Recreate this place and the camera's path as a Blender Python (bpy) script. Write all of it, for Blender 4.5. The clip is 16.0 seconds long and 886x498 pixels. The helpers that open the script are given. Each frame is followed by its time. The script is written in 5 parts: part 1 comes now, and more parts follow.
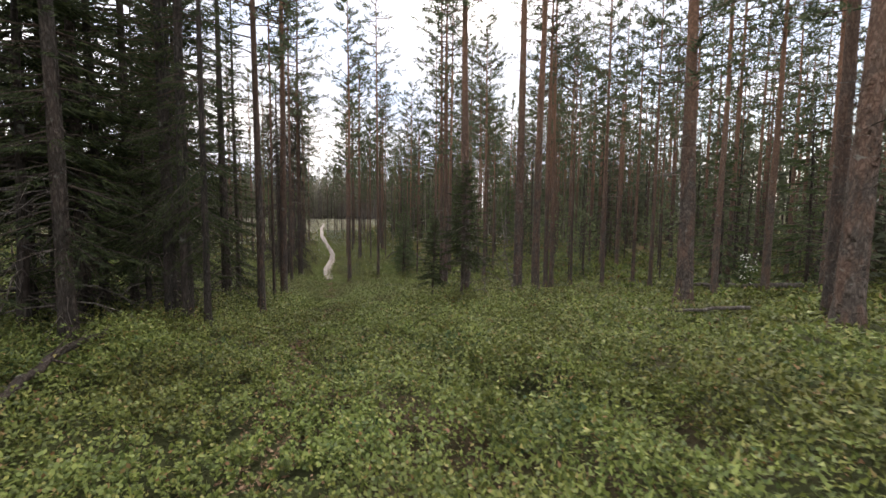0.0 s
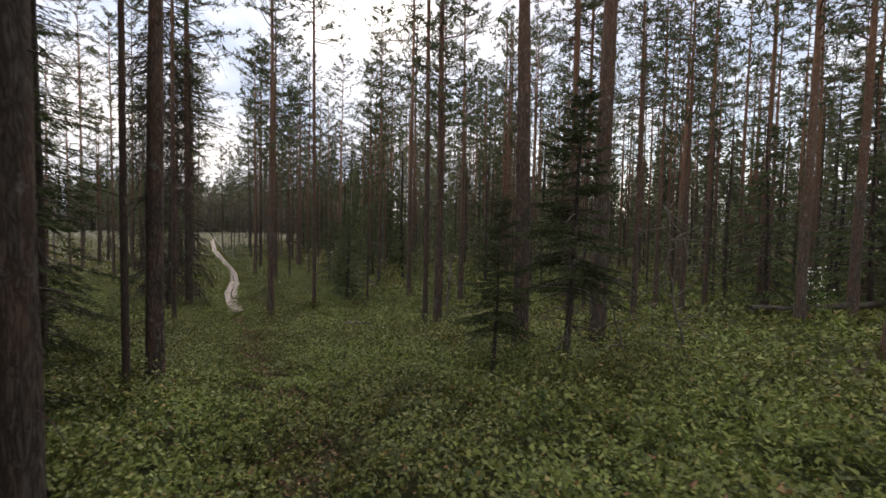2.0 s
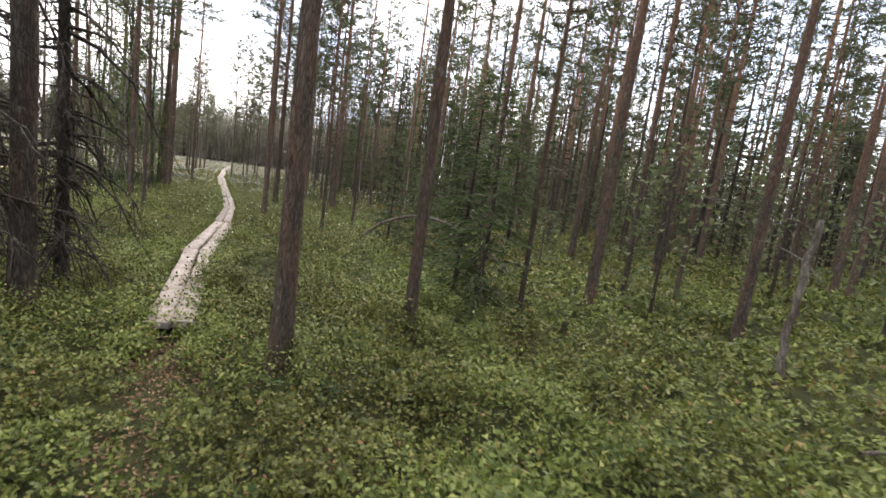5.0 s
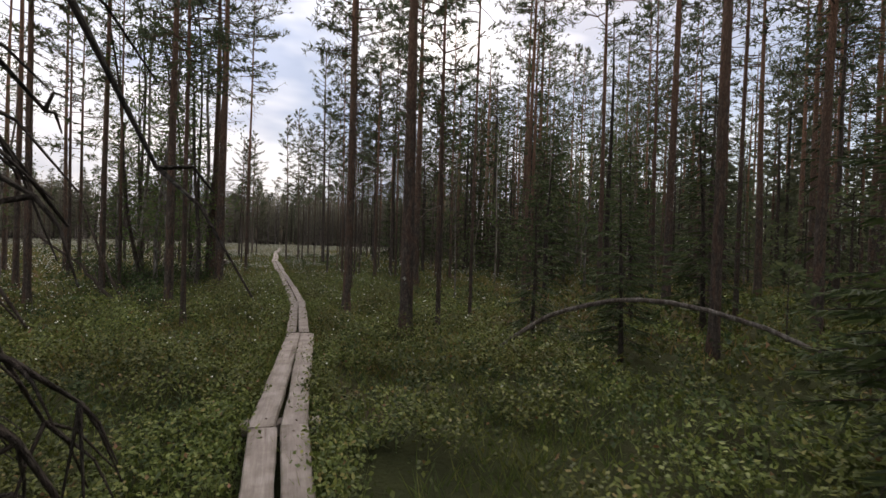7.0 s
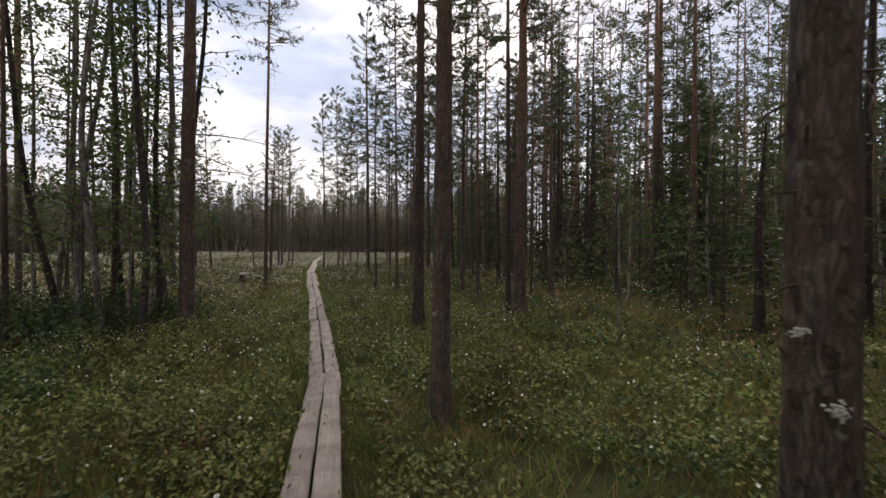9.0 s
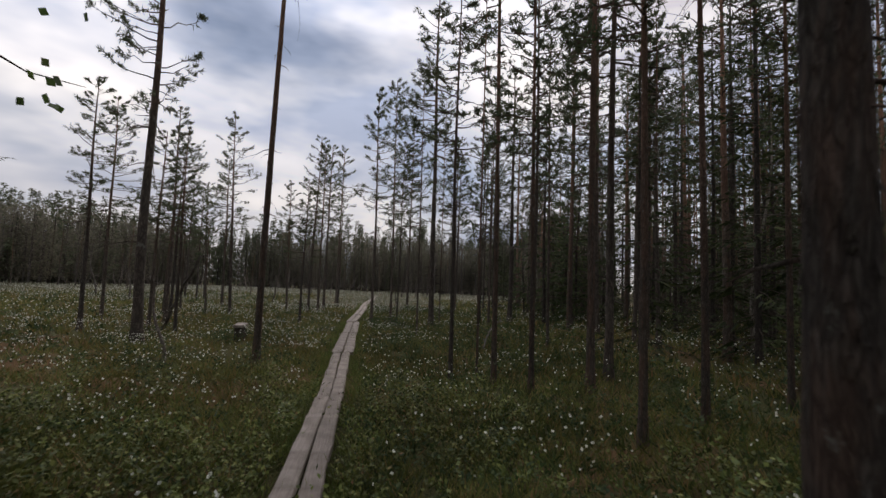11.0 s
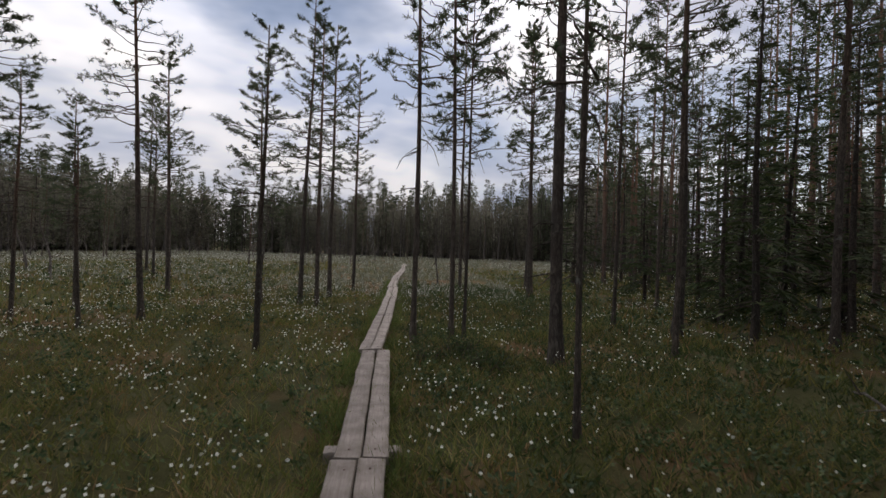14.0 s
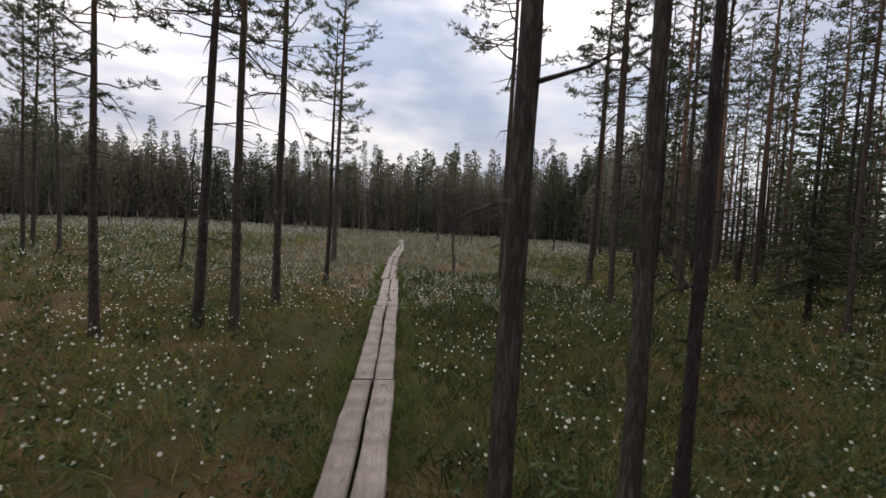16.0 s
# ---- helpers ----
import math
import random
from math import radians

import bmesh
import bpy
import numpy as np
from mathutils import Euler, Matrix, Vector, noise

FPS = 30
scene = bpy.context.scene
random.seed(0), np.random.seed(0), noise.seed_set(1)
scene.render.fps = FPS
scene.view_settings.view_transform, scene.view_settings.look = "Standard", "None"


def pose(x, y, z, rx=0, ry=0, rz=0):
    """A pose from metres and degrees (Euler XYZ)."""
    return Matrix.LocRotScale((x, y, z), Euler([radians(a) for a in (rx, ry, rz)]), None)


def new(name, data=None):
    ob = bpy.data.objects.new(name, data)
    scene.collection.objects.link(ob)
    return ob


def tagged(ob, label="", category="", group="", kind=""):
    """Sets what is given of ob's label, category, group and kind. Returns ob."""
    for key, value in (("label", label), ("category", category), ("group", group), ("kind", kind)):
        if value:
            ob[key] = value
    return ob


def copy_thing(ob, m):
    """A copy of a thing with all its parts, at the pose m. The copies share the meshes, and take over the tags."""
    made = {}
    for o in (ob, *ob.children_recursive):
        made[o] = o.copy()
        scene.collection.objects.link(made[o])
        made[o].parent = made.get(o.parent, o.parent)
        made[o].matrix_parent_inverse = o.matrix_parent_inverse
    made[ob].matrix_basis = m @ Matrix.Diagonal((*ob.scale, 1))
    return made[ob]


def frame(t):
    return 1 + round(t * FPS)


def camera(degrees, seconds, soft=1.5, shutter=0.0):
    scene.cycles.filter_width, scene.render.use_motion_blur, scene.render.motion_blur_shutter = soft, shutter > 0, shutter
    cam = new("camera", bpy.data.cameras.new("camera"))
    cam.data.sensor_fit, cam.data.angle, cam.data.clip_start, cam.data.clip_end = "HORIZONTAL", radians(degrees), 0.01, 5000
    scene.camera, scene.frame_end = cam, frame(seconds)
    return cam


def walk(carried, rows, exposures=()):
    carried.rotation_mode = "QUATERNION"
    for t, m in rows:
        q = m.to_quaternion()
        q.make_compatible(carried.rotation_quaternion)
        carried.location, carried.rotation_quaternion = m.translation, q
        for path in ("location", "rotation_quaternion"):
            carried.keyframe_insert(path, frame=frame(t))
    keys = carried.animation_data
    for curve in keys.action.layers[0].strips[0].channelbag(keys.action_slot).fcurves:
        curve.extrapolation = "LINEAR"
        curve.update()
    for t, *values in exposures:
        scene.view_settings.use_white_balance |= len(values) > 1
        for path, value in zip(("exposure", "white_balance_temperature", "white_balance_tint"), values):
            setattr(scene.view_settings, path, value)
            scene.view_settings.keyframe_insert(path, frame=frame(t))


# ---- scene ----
cam = camera(87.4, 16.0, 1.5, 0.1)
PATH = [
    (0.0, pose(0.000, 0.000, 2.750, 84.80, -0.50, 0.00)),
    (0.5, pose(-0.518, 1.162, 2.666, 85.30, -0.80, 2.70)),
    (1.0, pose(-1.008, 2.338, 2.498, 88.20, 0.00, 0.10)),
    (1.5, pose(-1.344, 3.570, 2.470, 88.20, -1.60, -5.40)),
    (2.0, pose(-1.624, 4.900, 2.260, 87.00, -1.10, -12.10)),
    (2.5, pose(-1.694, 6.258, 2.078, 87.60, -0.10, -19.90)),
    (3.0, pose(-1.568, 7.602, 1.980, 89.60, -3.70, -24.00)),
    (3.5, pose(-1.862, 9.002, 1.756, 83.20, -11.60, -16.30)),
    (4.0, pose(-2.282, 10.332, 1.532, 77.60, -20.80, -8.30)),
    (4.5, pose(-2.576, 11.592, 1.532, 79.10, -16.00, -8.50)),
    (5.0, pose(-2.800, 12.894, 1.420, 82.00, -7.80, -9.50)),
    (7.5, pose(-4.389, 17.481, 1.306, 89.40, -0.30, -3.30)),
    (8.0, pose(-4.629, 18.764, 1.281, 89.30, 1.10, -1.50)),
    (8.5, pose(-4.812, 20.048, 1.268, 91.00, -0.40, -2.00)),
    (9.0, pose(-5.019, 21.360, 1.231, 89.60, -0.30, 0.30)),
    (9.5, pose(-5.228, 22.634, 1.218, 90.10, -0.50, 3.00)),
    (12.0, pose(-6.902, 29.325, 1.278, 96.40, -2.20, 8.80)),
    (12.5, pose(-7.330, 30.525, 1.311, 96.20, -1.40, 10.00)),
    (13.0, pose(-7.739, 31.683, 1.322, 92.40, 0.70, 10.80)),
    (13.5, pose(-8.132, 32.946, 1.401, 89.20, -0.50, 10.60)),
    (14.0, pose(-8.520, 34.175, 1.434, 89.90, -1.70, 10.20)),
    (14.5, pose(-8.917, 35.460, 1.446, 91.80, -2.40, 10.00)),
    (15.0, pose(-9.300, 36.736, 1.412, 91.70, -1.30, 10.50)),
    (15.5, pose(-9.741, 38.082, 1.367, 91.30, -2.80, 10.10)),
    (16.0, pose(-10.155, 39.466, 1.311, 86.90, -3.20, 9.50)),
]
EXPOSURES = [(0.0, 1.02, 7150, 14), (0.6, 1.17, 7150, 14), (1.5, 0.62, 7250, 14), (3.0, 0.4, 7250, 15), (3.6, 1.05, 7150, 14), (4.0, 1.6, 7150, 14), (4.5, 1.95, 7150, 13), (5.2, 1.28, 7150, 13),
             (7.5, 0.08, 7250, 15), (9.5, 0.24, 7250, 15), (12.0, -0.82, 6850, 14), (13.5, -0.38, 6850, 14), (14.2, -0.36, 6850, 14), (15.4, -0.57, 6850, 14), (16.0, -0.16, 6950, 14)]
walk(cam, PATH, EXPOSURES)

# ---- sky and sun: bright broken cloud, low soft sun ahead ----
SUN_ELEVATION, SUN_AZIMUTH = 46.0, 20.0
world = bpy.data.worlds.new("sky")
scene.world = world
world.use_nodes = True
wn, wl = world.node_tree.nodes, world.node_tree.links
wn.clear()
w_out, w_bg, w_mix = wn.new("ShaderNodeOutputWorld"), wn.new("ShaderNodeBackground"), wn.new("ShaderNodeMixRGB")
w_sky, w_noise, w_ramp = wn.new("ShaderNodeTexSky"), wn.new("ShaderNodeTexNoise"), wn.new("ShaderNodeValToRGB")
w_map, w_co = wn.new("ShaderNodeMapping"), wn.new("ShaderNodeTexCoord")
w_tone, w_tone_ramp = wn.new("ShaderNodeTexNoise"), wn.new("ShaderNodeValToRGB")
w_sky.sky_type, w_sky.sun_disc = "NISHITA", False
w_sky.sun_elevation, w_sky.sun_rotation = radians(SUN_ELEVATION), radians(SUN_AZIMUTH)
w_map.inputs["Scale"].default_value = (1.0, 1.0, 2.6)
w_map.inputs["Location"].default_value = (0.35, 0.1, 0.2)
w_noise.inputs["Scale"].default_value, w_noise.inputs["Detail"].default_value = 1.7, 5.0
w_tone.inputs["Scale"].default_value, w_tone.inputs["Detail"].default_value = 2.6, 4.0
w_ramp.color_ramp.elements[0].position, w_ramp.color_ramp.elements[1].position = 0.36, 0.54
w_tone_ramp.color_ramp.elements[0].position, w_tone_ramp.color_ramp.elements[1].position = 0.35, 0.62
w_tone_ramp.color_ramp.elements[0].color = (4.6, 5.5, 7.4, 1)
w_tone_ramp.color_ramp.elements[1].color = (12.6, 12.6, 12.8, 1)
wl.new(w_co.outputs["Generated"], w_map.inputs["Vector"])
wl.new(w_map.outputs["Vector"], w_noise.inputs["Vector"])
wl.new(w_map.outputs["Vector"], w_tone.inputs["Vector"])
wl.new(w_noise.outputs["Fac"], w_ramp.inputs["Fac"])
wl.new(w_tone.outputs["Fac"], w_tone_ramp.inputs["Fac"])
wl.new(w_ramp.outputs["Color"], w_mix.inputs["Fac"])
wl.new(w_sky.outputs["Color"], w_mix.inputs["Color1"])
w_sep, w_rise, w_lit = wn.new("ShaderNodeSeparateXYZ"), wn.new("ShaderNodeMapRange"), wn.new("ShaderNodeMixRGB")
w_rise.inputs["From Min"].default_value, w_rise.inputs["From Max"].default_value = 0.0, 1.0
w_rise.inputs["To Min"].default_value, w_rise.inputs["To Max"].default_value = 0.7, 2.5
w_lit.blend_type, w_lit.inputs["Fac"].default_value = "MULTIPLY", 1.0
wl.new(w_co.outputs["Generated"], w_sep.inputs["Vector"])
wl.new(w_sep.outputs["Z"], w_rise.inputs["Value"])
wl.new(w_tone_ramp.outputs["Color"], w_lit.inputs["Color1"])
wl.new(w_rise.outputs["Result"], w_lit.inputs["Color2"])
wl.new(w_lit.outputs["Color"], w_mix.inputs["Color2"])
wl.new(w_mix.outputs["Color"], w_bg.inputs["Color"])
wl.new(w_bg.outputs["Background"], w_out.inputs["Surface"])
w_bg.inputs["Strength"].default_value = 0.1
sun = new("sun", bpy.data.lights.new("sun", "SUN"))
sun.data.energy, sun.data.angle, sun.data.color = 1.5, radians(30), (1.0, 0.95, 0.88)
sun.matrix_world = pose(0, 0, 40, 90 - SUN_ELEVATION, 0, 180 - SUN_AZIMUTH)


# ---- materials ----
def shader(name, rough=0.8, spec=0.3):
    m = bpy.data.materials.new(name)
    m.use_nodes = True
    b = m.node_tree.nodes["Principled BSDF"]
    b.inputs["Roughness"].default_value = rough
    b.inputs["Specular IOR Level"].default_value = spec
    return m, m.node_tree.nodes, m.node_tree.links, b


def noise_node(nodes, links, vector, scale, detail=4.0, rough=0.55):
    n = nodes.new("ShaderNodeTexNoise")
    n.inputs["Scale"].default_value, n.inputs["Detail"].default_value, n.inputs["Roughness"].default_value = scale, detail, rough
    links.new(vector, n.inputs["Vector"])
    return n.outputs["Fac"]


def ramp_node(nodes, links, fac, stops):
    r = nodes.new("ShaderNodeValToRGB")
    e = r.color_ramp.elements
    while len(e) < len(stops):
        e.new(0.5)
    for k, (p, c) in enumerate(stops):
        e[k].position, e[k].color = p, (*c, 1)
    links.new(fac, r.inputs["Fac"])
    return r.outputs["Color"]


def mix_node(nodes, links, fac, a, b, how="MIX"):
    m = nodes.new("ShaderNodeMixRGB")
    m.blend_type = how
    for socket, value in (("Fac", fac), ("Color1", a), ("Color2", b)):
        if isinstance(value, (int, float)):
            m.inputs[socket].default_value = value
        elif isinstance(value, tuple):
            m.inputs[socket].default_value = (*value, 1)
        else:
            links.new(value, m.inputs[socket])
    return m.outputs["Color"]


def bump_node(nodes, links, height, b, strength, distance):
    n = nodes.new("ShaderNodeBump")
    n.inputs["Strength"].default_value, n.inputs["Distance"].default_value = strength, distance
    links.new(height, n.inputs["Height"])
    links.new(n.outputs["Normal"], b.inputs["Normal"])


def leaf_material(name, stops, rough=0.55, through_light=0.35, patch=0.5, patch_tone=(0.5, 0.5, 0.5)):
    """Foliage: every leaf its own tone, drifts of tone over the ground, some light passing through."""
    m, n, l, b = shader(name, rough, 0.2)
    geo = n.new("ShaderNodeNewGeometry")
    c = ramp_node(n, l, geo.outputs["Random Per Island"], stops)
    drift = noise_node(n, l, geo.outputs["Position"], 0.7, 3.0)
    d = ramp_node(n, l, drift, [(0.35, patch_tone), (0.65, (1.0, 1.0, 1.0))])
    c = mix_node(n, l, patch, c, d, "MULTIPLY")
    l.new(c, b.inputs["Base Color"])
    t, mx = n.new("ShaderNodeBsdfTranslucent"), n.new("ShaderNodeMixShader")
    mx.inputs["Fac"].default_value = through_light
    l.new(c, t.inputs["Color"])
    l.new(b.outputs["BSDF"], mx.inputs[1])
    l.new(t.outputs["BSDF"], mx.inputs[2])
    l.new(mx.outputs["Shader"], n["Material Output"].inputs["Surface"])
    return m


def bark_material(name, low, low2, high, high2, change=(3.4, 7.5), flake=9.0, rust=(0.1, 0.08, 0.07)):
    """Furrowed grey plates low on the stem, thin orange flakes higher up."""
    m, n, l, b = shader(name, 0.9, 0.2)
    co, sep, rnd = n.new("ShaderNodeTexCoord"), n.new("ShaderNodeSeparateXYZ"), n.new("ShaderNodeObjectInfo")
    mp = n.new("ShaderNodeMapping")
    mp.inputs["Scale"].default_value = (1.0, 1.0, 0.25)
    l.new(co.outputs["Object"], mp.inputs["Vector"])
    l.new(co.outputs["Object"], sep.inputs["Vector"])
    plates = n.new("ShaderNodeTexVoronoi")
    plates.feature = "DISTANCE_TO_EDGE"
    plates.inputs["Scale"].default_value = flake * 3.4
    warp, push = n.new("ShaderNodeTexNoise"), n.new("ShaderNodeVectorMath")
    warp.inputs["Scale"].default_value, warp.inputs["Detail"].default_value = 26.0, 3.0
    push.operation = "MULTIPLY_ADD"
    push.inputs[1].default_value = (0.11, 0.11, 0.07)
    l.new(mp.outputs["Vector"], warp.inputs["Vector"])
    l.new(warp.outputs["Color"], push.inputs[0])
    l.new(mp.outputs["Vector"], push.inputs[2])
    l.new(push.outputs["Vector"], plates.inputs["Vector"])
    cells, cell_tone = n.new("ShaderNodeTexVoronoi"), n.new("ShaderNodeSeparateColor")
    cells.inputs["Scale"].default_value = flake * 3.4
    l.new(push.outputs["Vector"], cells.inputs["Vector"])
    l.new(cells.outputs["Color"], cell_tone.inputs["Color"])
    fine = noise_node(n, l, mp.outputs["Vector"], flake * 9, 6.0, 0.7)
    broad = noise_node(n, l, co.outputs["Object"], 1.6, 3.0)
    crack = ramp_node(n, l, plates.outputs["Distance"], [(0.0, (0.36, 0.33, 0.31)), (0.3, (1.0, 1.0, 1.0))])
    sharp = ramp_node(n, l, fine, [(0.34, (0.0, 0.0, 0.0)), (0.66, (1.0, 1.0, 1.0))])
    c_low = mix_node(n, l, mix_node(n, l, 0.5, sharp, cell_tone.outputs["Red"]), low, low2)
    patch = ramp_node(n, l, noise_node(n, l, mp.outputs["Vector"], 9.0, 4.0, 0.6), [(0.45, (0.0, 0.0, 0.0)), (0.58, (0.75, 0.75, 0.75))])
    c_low = mix_node(n, l, patch, c_low, rust)
    c_high = mix_node(n, l, sharp, high, high2)
    rise = n.new("ShaderNodeMapRange")
    rise.inputs["From Min"].default_value, rise.inputs["From Max"].default_value = change
    add = n.new("ShaderNodeMath")
    add.operation = "MULTIPLY_ADD"
    l.new(broad, add.inputs[0])
    add.inputs[1].default_value = 3.0
    l.new(sep.outputs["Z"], add.inputs[2])
    l.new(add.outputs["Value"], rise.inputs["Value"])
    c = mix_node(n, l, rise.outputs["Result"], c_low, c_high)
    c = mix_node(n, l, 0.8, c, crack, "MULTIPLY")
    tone = ramp_node(n, l, rnd.outputs["Random"], [(0.0, (0.7, 0.7, 0.7)), (1.0, (1.15, 1.1, 1.05))])
    c = mix_node(n, l, 1.0, c, tone, "MULTIPLY")
    lichen = ramp_node(n, l, noise_node(n, l, co.outputs["Object"], 7.0, 4.0, 0.7), [(0.62, (0.0, 0.0, 0.0)), (0.7, (1.0, 1.0, 1.0))])
    c = mix_node(n, l, mix_node(n, l, 1.0, lichen, (0.35, 0.35, 0.35), "MULTIPLY"), c, (0.30, 0.33, 0.29))
    l.new(c, b.inputs["Base Color"])
    hsum = mix_node(n, l, 0.5, mix_node(n, l, 0.35, crack, cell_tone.outputs["Red"]), fine)
    bump_node(n, l, hsum, b, 1.0, 0.03)
    return m


PINE_BARK = bark_material("pine_bark", (0.045, 0.04, 0.036), (0.165, 0.142, 0.124), (0.34, 0.195, 0.13), (0.23, 0.14, 0.1), (3.8, 7.8), rust=(0.15, 0.098, 0.075))
SPRUCE_BARK = bark_material("spruce_bark", (0.03, 0.027, 0.023), (0.09, 0.08, 0.07), (0.11, 0.09, 0.07), (0.07, 0.06, 0.05), (6.0, 14.0))
BOG_BARK = bark_material("bog_pine_bark", (0.055, 0.05, 0.045), (0.17, 0.15, 0.13), (0.22, 0.12, 0.07), (0.13, 0.085, 0.06), (3.5, 7.0))
BIRCH_BARK = bark_material("birch_bark", (0.12, 0.115, 0.105), (0.42, 0.41, 0.38), (0.36, 0.33, 0.30), (0.2, 0.17, 0.15), (4.0, 9.0), 6.0)
DEAD_WOOD = bark_material("dead_wood", (0.13, 0.12, 0.11), (0.27, 0.25, 0.23), (0.2, 0.18, 0.16), (0.12, 0.11, 0.1), (6.0, 9.0), 8.0)
LIMB = bark_material("limb_bark", (0.07, 0.058, 0.048), (0.14, 0.115, 0.095), (0.18, 0.1, 0.06), (0.09, 0.065, 0.05))
PINE_NEEDLES = leaf_material("pine_needles", [(0.0, (0.045, 0.063, 0.034)), (0.5, (0.075, 0.1, 0.048)), (1.0, (0.115, 0.135, 0.06))], 0.5, 0.33)
SPRUCE_NEEDLES = leaf_material("spruce_needles", [(0.0, (0.024, 0.034, 0.015)), (0.6, (0.045, 0.06, 0.024)), (1.0, (0.085, 0.1, 0.036))], 0.75, 0.22)
YOUNG_NEEDLES = leaf_material("young_spruce_needles", [(0.0, (0.035, 0.055, 0.022)), (0.6, (0.06, 0.088, 0.032)), (1.0, (0.12, 0.15, 0.055))], 0.5, 0.35)
BIRCH_LEAVES = leaf_material("birch_leaves", [(0.0, (0.055, 0.095, 0.03)), (0.6, (0.09, 0.14, 0.04)), (1.0, (0.14, 0.17, 0.05))], 0.5, 0.45)
BILBERRY = leaf_material("bilberry_leaves", [(0.0, (0.053, 0.077, 0.022)), (0.4, (0.108, 0.143, 0.036)), (0.85, (0.182, 0.22, 0.055)), (0.96, (0.225, 0.23, 0.07)), (1.0, (0.23, 0.12, 0.065))], 0.5, 0.2, 0.85, (0.5, 0.39, 0.34))
HEATH = leaf_material("heath_leaves", [(0.0, (0.03, 0.055, 0.022)), (0.6, (0.055, 0.09, 0.03)), (1.0, (0.10, 0.12, 0.04))], 0.6, 0.25, 0.7)
SEDGE = leaf_material("sedge_blades", [(0.0, (0.09, 0.115, 0.03)), (0.5, (0.16, 0.175, 0.05)), (0.8, (0.25, 0.21, 0.085)), (1.0, (0.30, 0.18, 0.10))], 0.6, 0.35, 0.7, (0.6, 0.5, 0.42))
GRASS = leaf_material("green_grass", [(0.0, (0.07, 0.11, 0.03)), (0.6, (0.13, 0.17, 0.045)), (1.0, (0.21, 0.21, 0.07))], 0.5, 0.35, 0.7, (0.5, 0.5, 0.4))
LITTER = leaf_material("dead_leaves", [(0.0, (0.09, 0.055, 0.032)), (0.5, (0.19, 0.115, 0.07)), (1.0, (0.3, 0.2, 0.13))], 0.8, 0.1, 0.4, (0.6, 0.55, 0.5))
COTTON = leaf_material("cotton_heads", [(0.0, (0.62, 0.62, 0.56)), (1.0, (0.85, 0.85, 0.8))], 0.9, 0.3, 0.0)
PALE_SEDGE = leaf_material("pale_sedge", [(0.0, (0.15, 0.16, 0.10)), (0.5, (0.24, 0.245, 0.18)), (1.0, (0.4, 0.4, 0.34))], 0.8, 0.3, 0.5)
# Paler than the near needles: haze over distance is put into the colour.
HAZED_NEEDLES = leaf_material("hazed_needles", [(0.0, (0.075, 0.088, 0.058)), (1.0, (0.13, 0.145, 0.085))], 0.6, 0.45)
UNDERGROWTH = leaf_material("undergrowth_leaves", [(0.0, (0.075, 0.1, 0.045)), (0.6, (0.12, 0.15, 0.07)), (1.0, (0.17, 0.19, 0.09))], 0.6, 0.5)
# Moss green of its own, with the eastern trees' shade put into the dark tones.
SHADED_MOSS_GRASS = leaf_material("moss_grass", [(0.0, (0.03, 0.05, 0.016)), (0.6, (0.06, 0.09, 0.026)), (1.0, (0.1, 0.13, 0.04))], 0.7, 0.2, 0.7)
# Grey brown of bare stems, lightened further so the colour carries haze too.
HAZED_LEAVES = leaf_material("hazed_leaves", [(0.0, (0.14, 0.126, 0.1)), (0.6, (0.205, 0.186, 0.145)), (1.0, (0.23, 0.225, 0.155))], 0.6, 0.6)


def ground_material():
    m, n, l, b = shader("forest_floor", 0.95, 0.15)
    g = n.new("ShaderNodeNewGeometry")
    sep = n.new("ShaderNodeSeparateXYZ")
    l.new(g.outputs["Position"], sep.inputs["Vector"])
    broad = noise_node(n, l, g.outputs["Position"], 0.55, 4.0)
    mid = noise_node(n, l, g.outputs["Position"], 3.5, 5.0, 0.65)
    fine = noise_node(n, l, g.outputs["Position"], 28.0, 5.0, 0.7)
    moss = mix_node(n, l, mid, (0.016, 0.02, 0.008), (0.055, 0.062, 0.02))
    litter = mix_node(n, l, fine, (0.03, 0.021, 0.014), (0.12, 0.075, 0.048))
    mask = ramp_node(n, l, broad, [(0.56, (0.0, 0.0, 0.0)), (0.7, (0.8, 0.8, 0.8))])
    forest = mix_node(n, l, mask, moss, litter)
    peat = mix_node(n, l, mid, (0.026, 0.03, 0.011), (0.09, 0.082, 0.028))
    red = mix_node(n, l, fine, (0.10, 0.045, 0.025), (0.20, 0.12, 0.06))
    bog = mix_node(n, l, ramp_node(n, l, broad, [(0.5, (0.0, 0.0, 0.0)), (0.64, (0.8, 0.8, 0.8))]), peat, red)
    part = n.new("ShaderNodeMapRange")
    part.inputs["From Min"].default_value, part.inputs["From Max"].default_value = 20.0, 28.0
    l.new(sep.outputs["Y"], part.inputs["Value"])
    c = mix_node(n, l, part.outputs["Result"], forest, bog)
    c = mix_node(n, l, 0.5, c, ramp_node(n, l, fine, [(0.3, (0.5, 0.5, 0.5)), (0.7, (1.0, 1.0, 1.0))]), "MULTIPLY")
    l.new(c, b.inputs["Base Color"])
    bump_node(n, l, mix_node(n, l, 0.4, mid, fine), b, 1.0, 0.06)
    return m


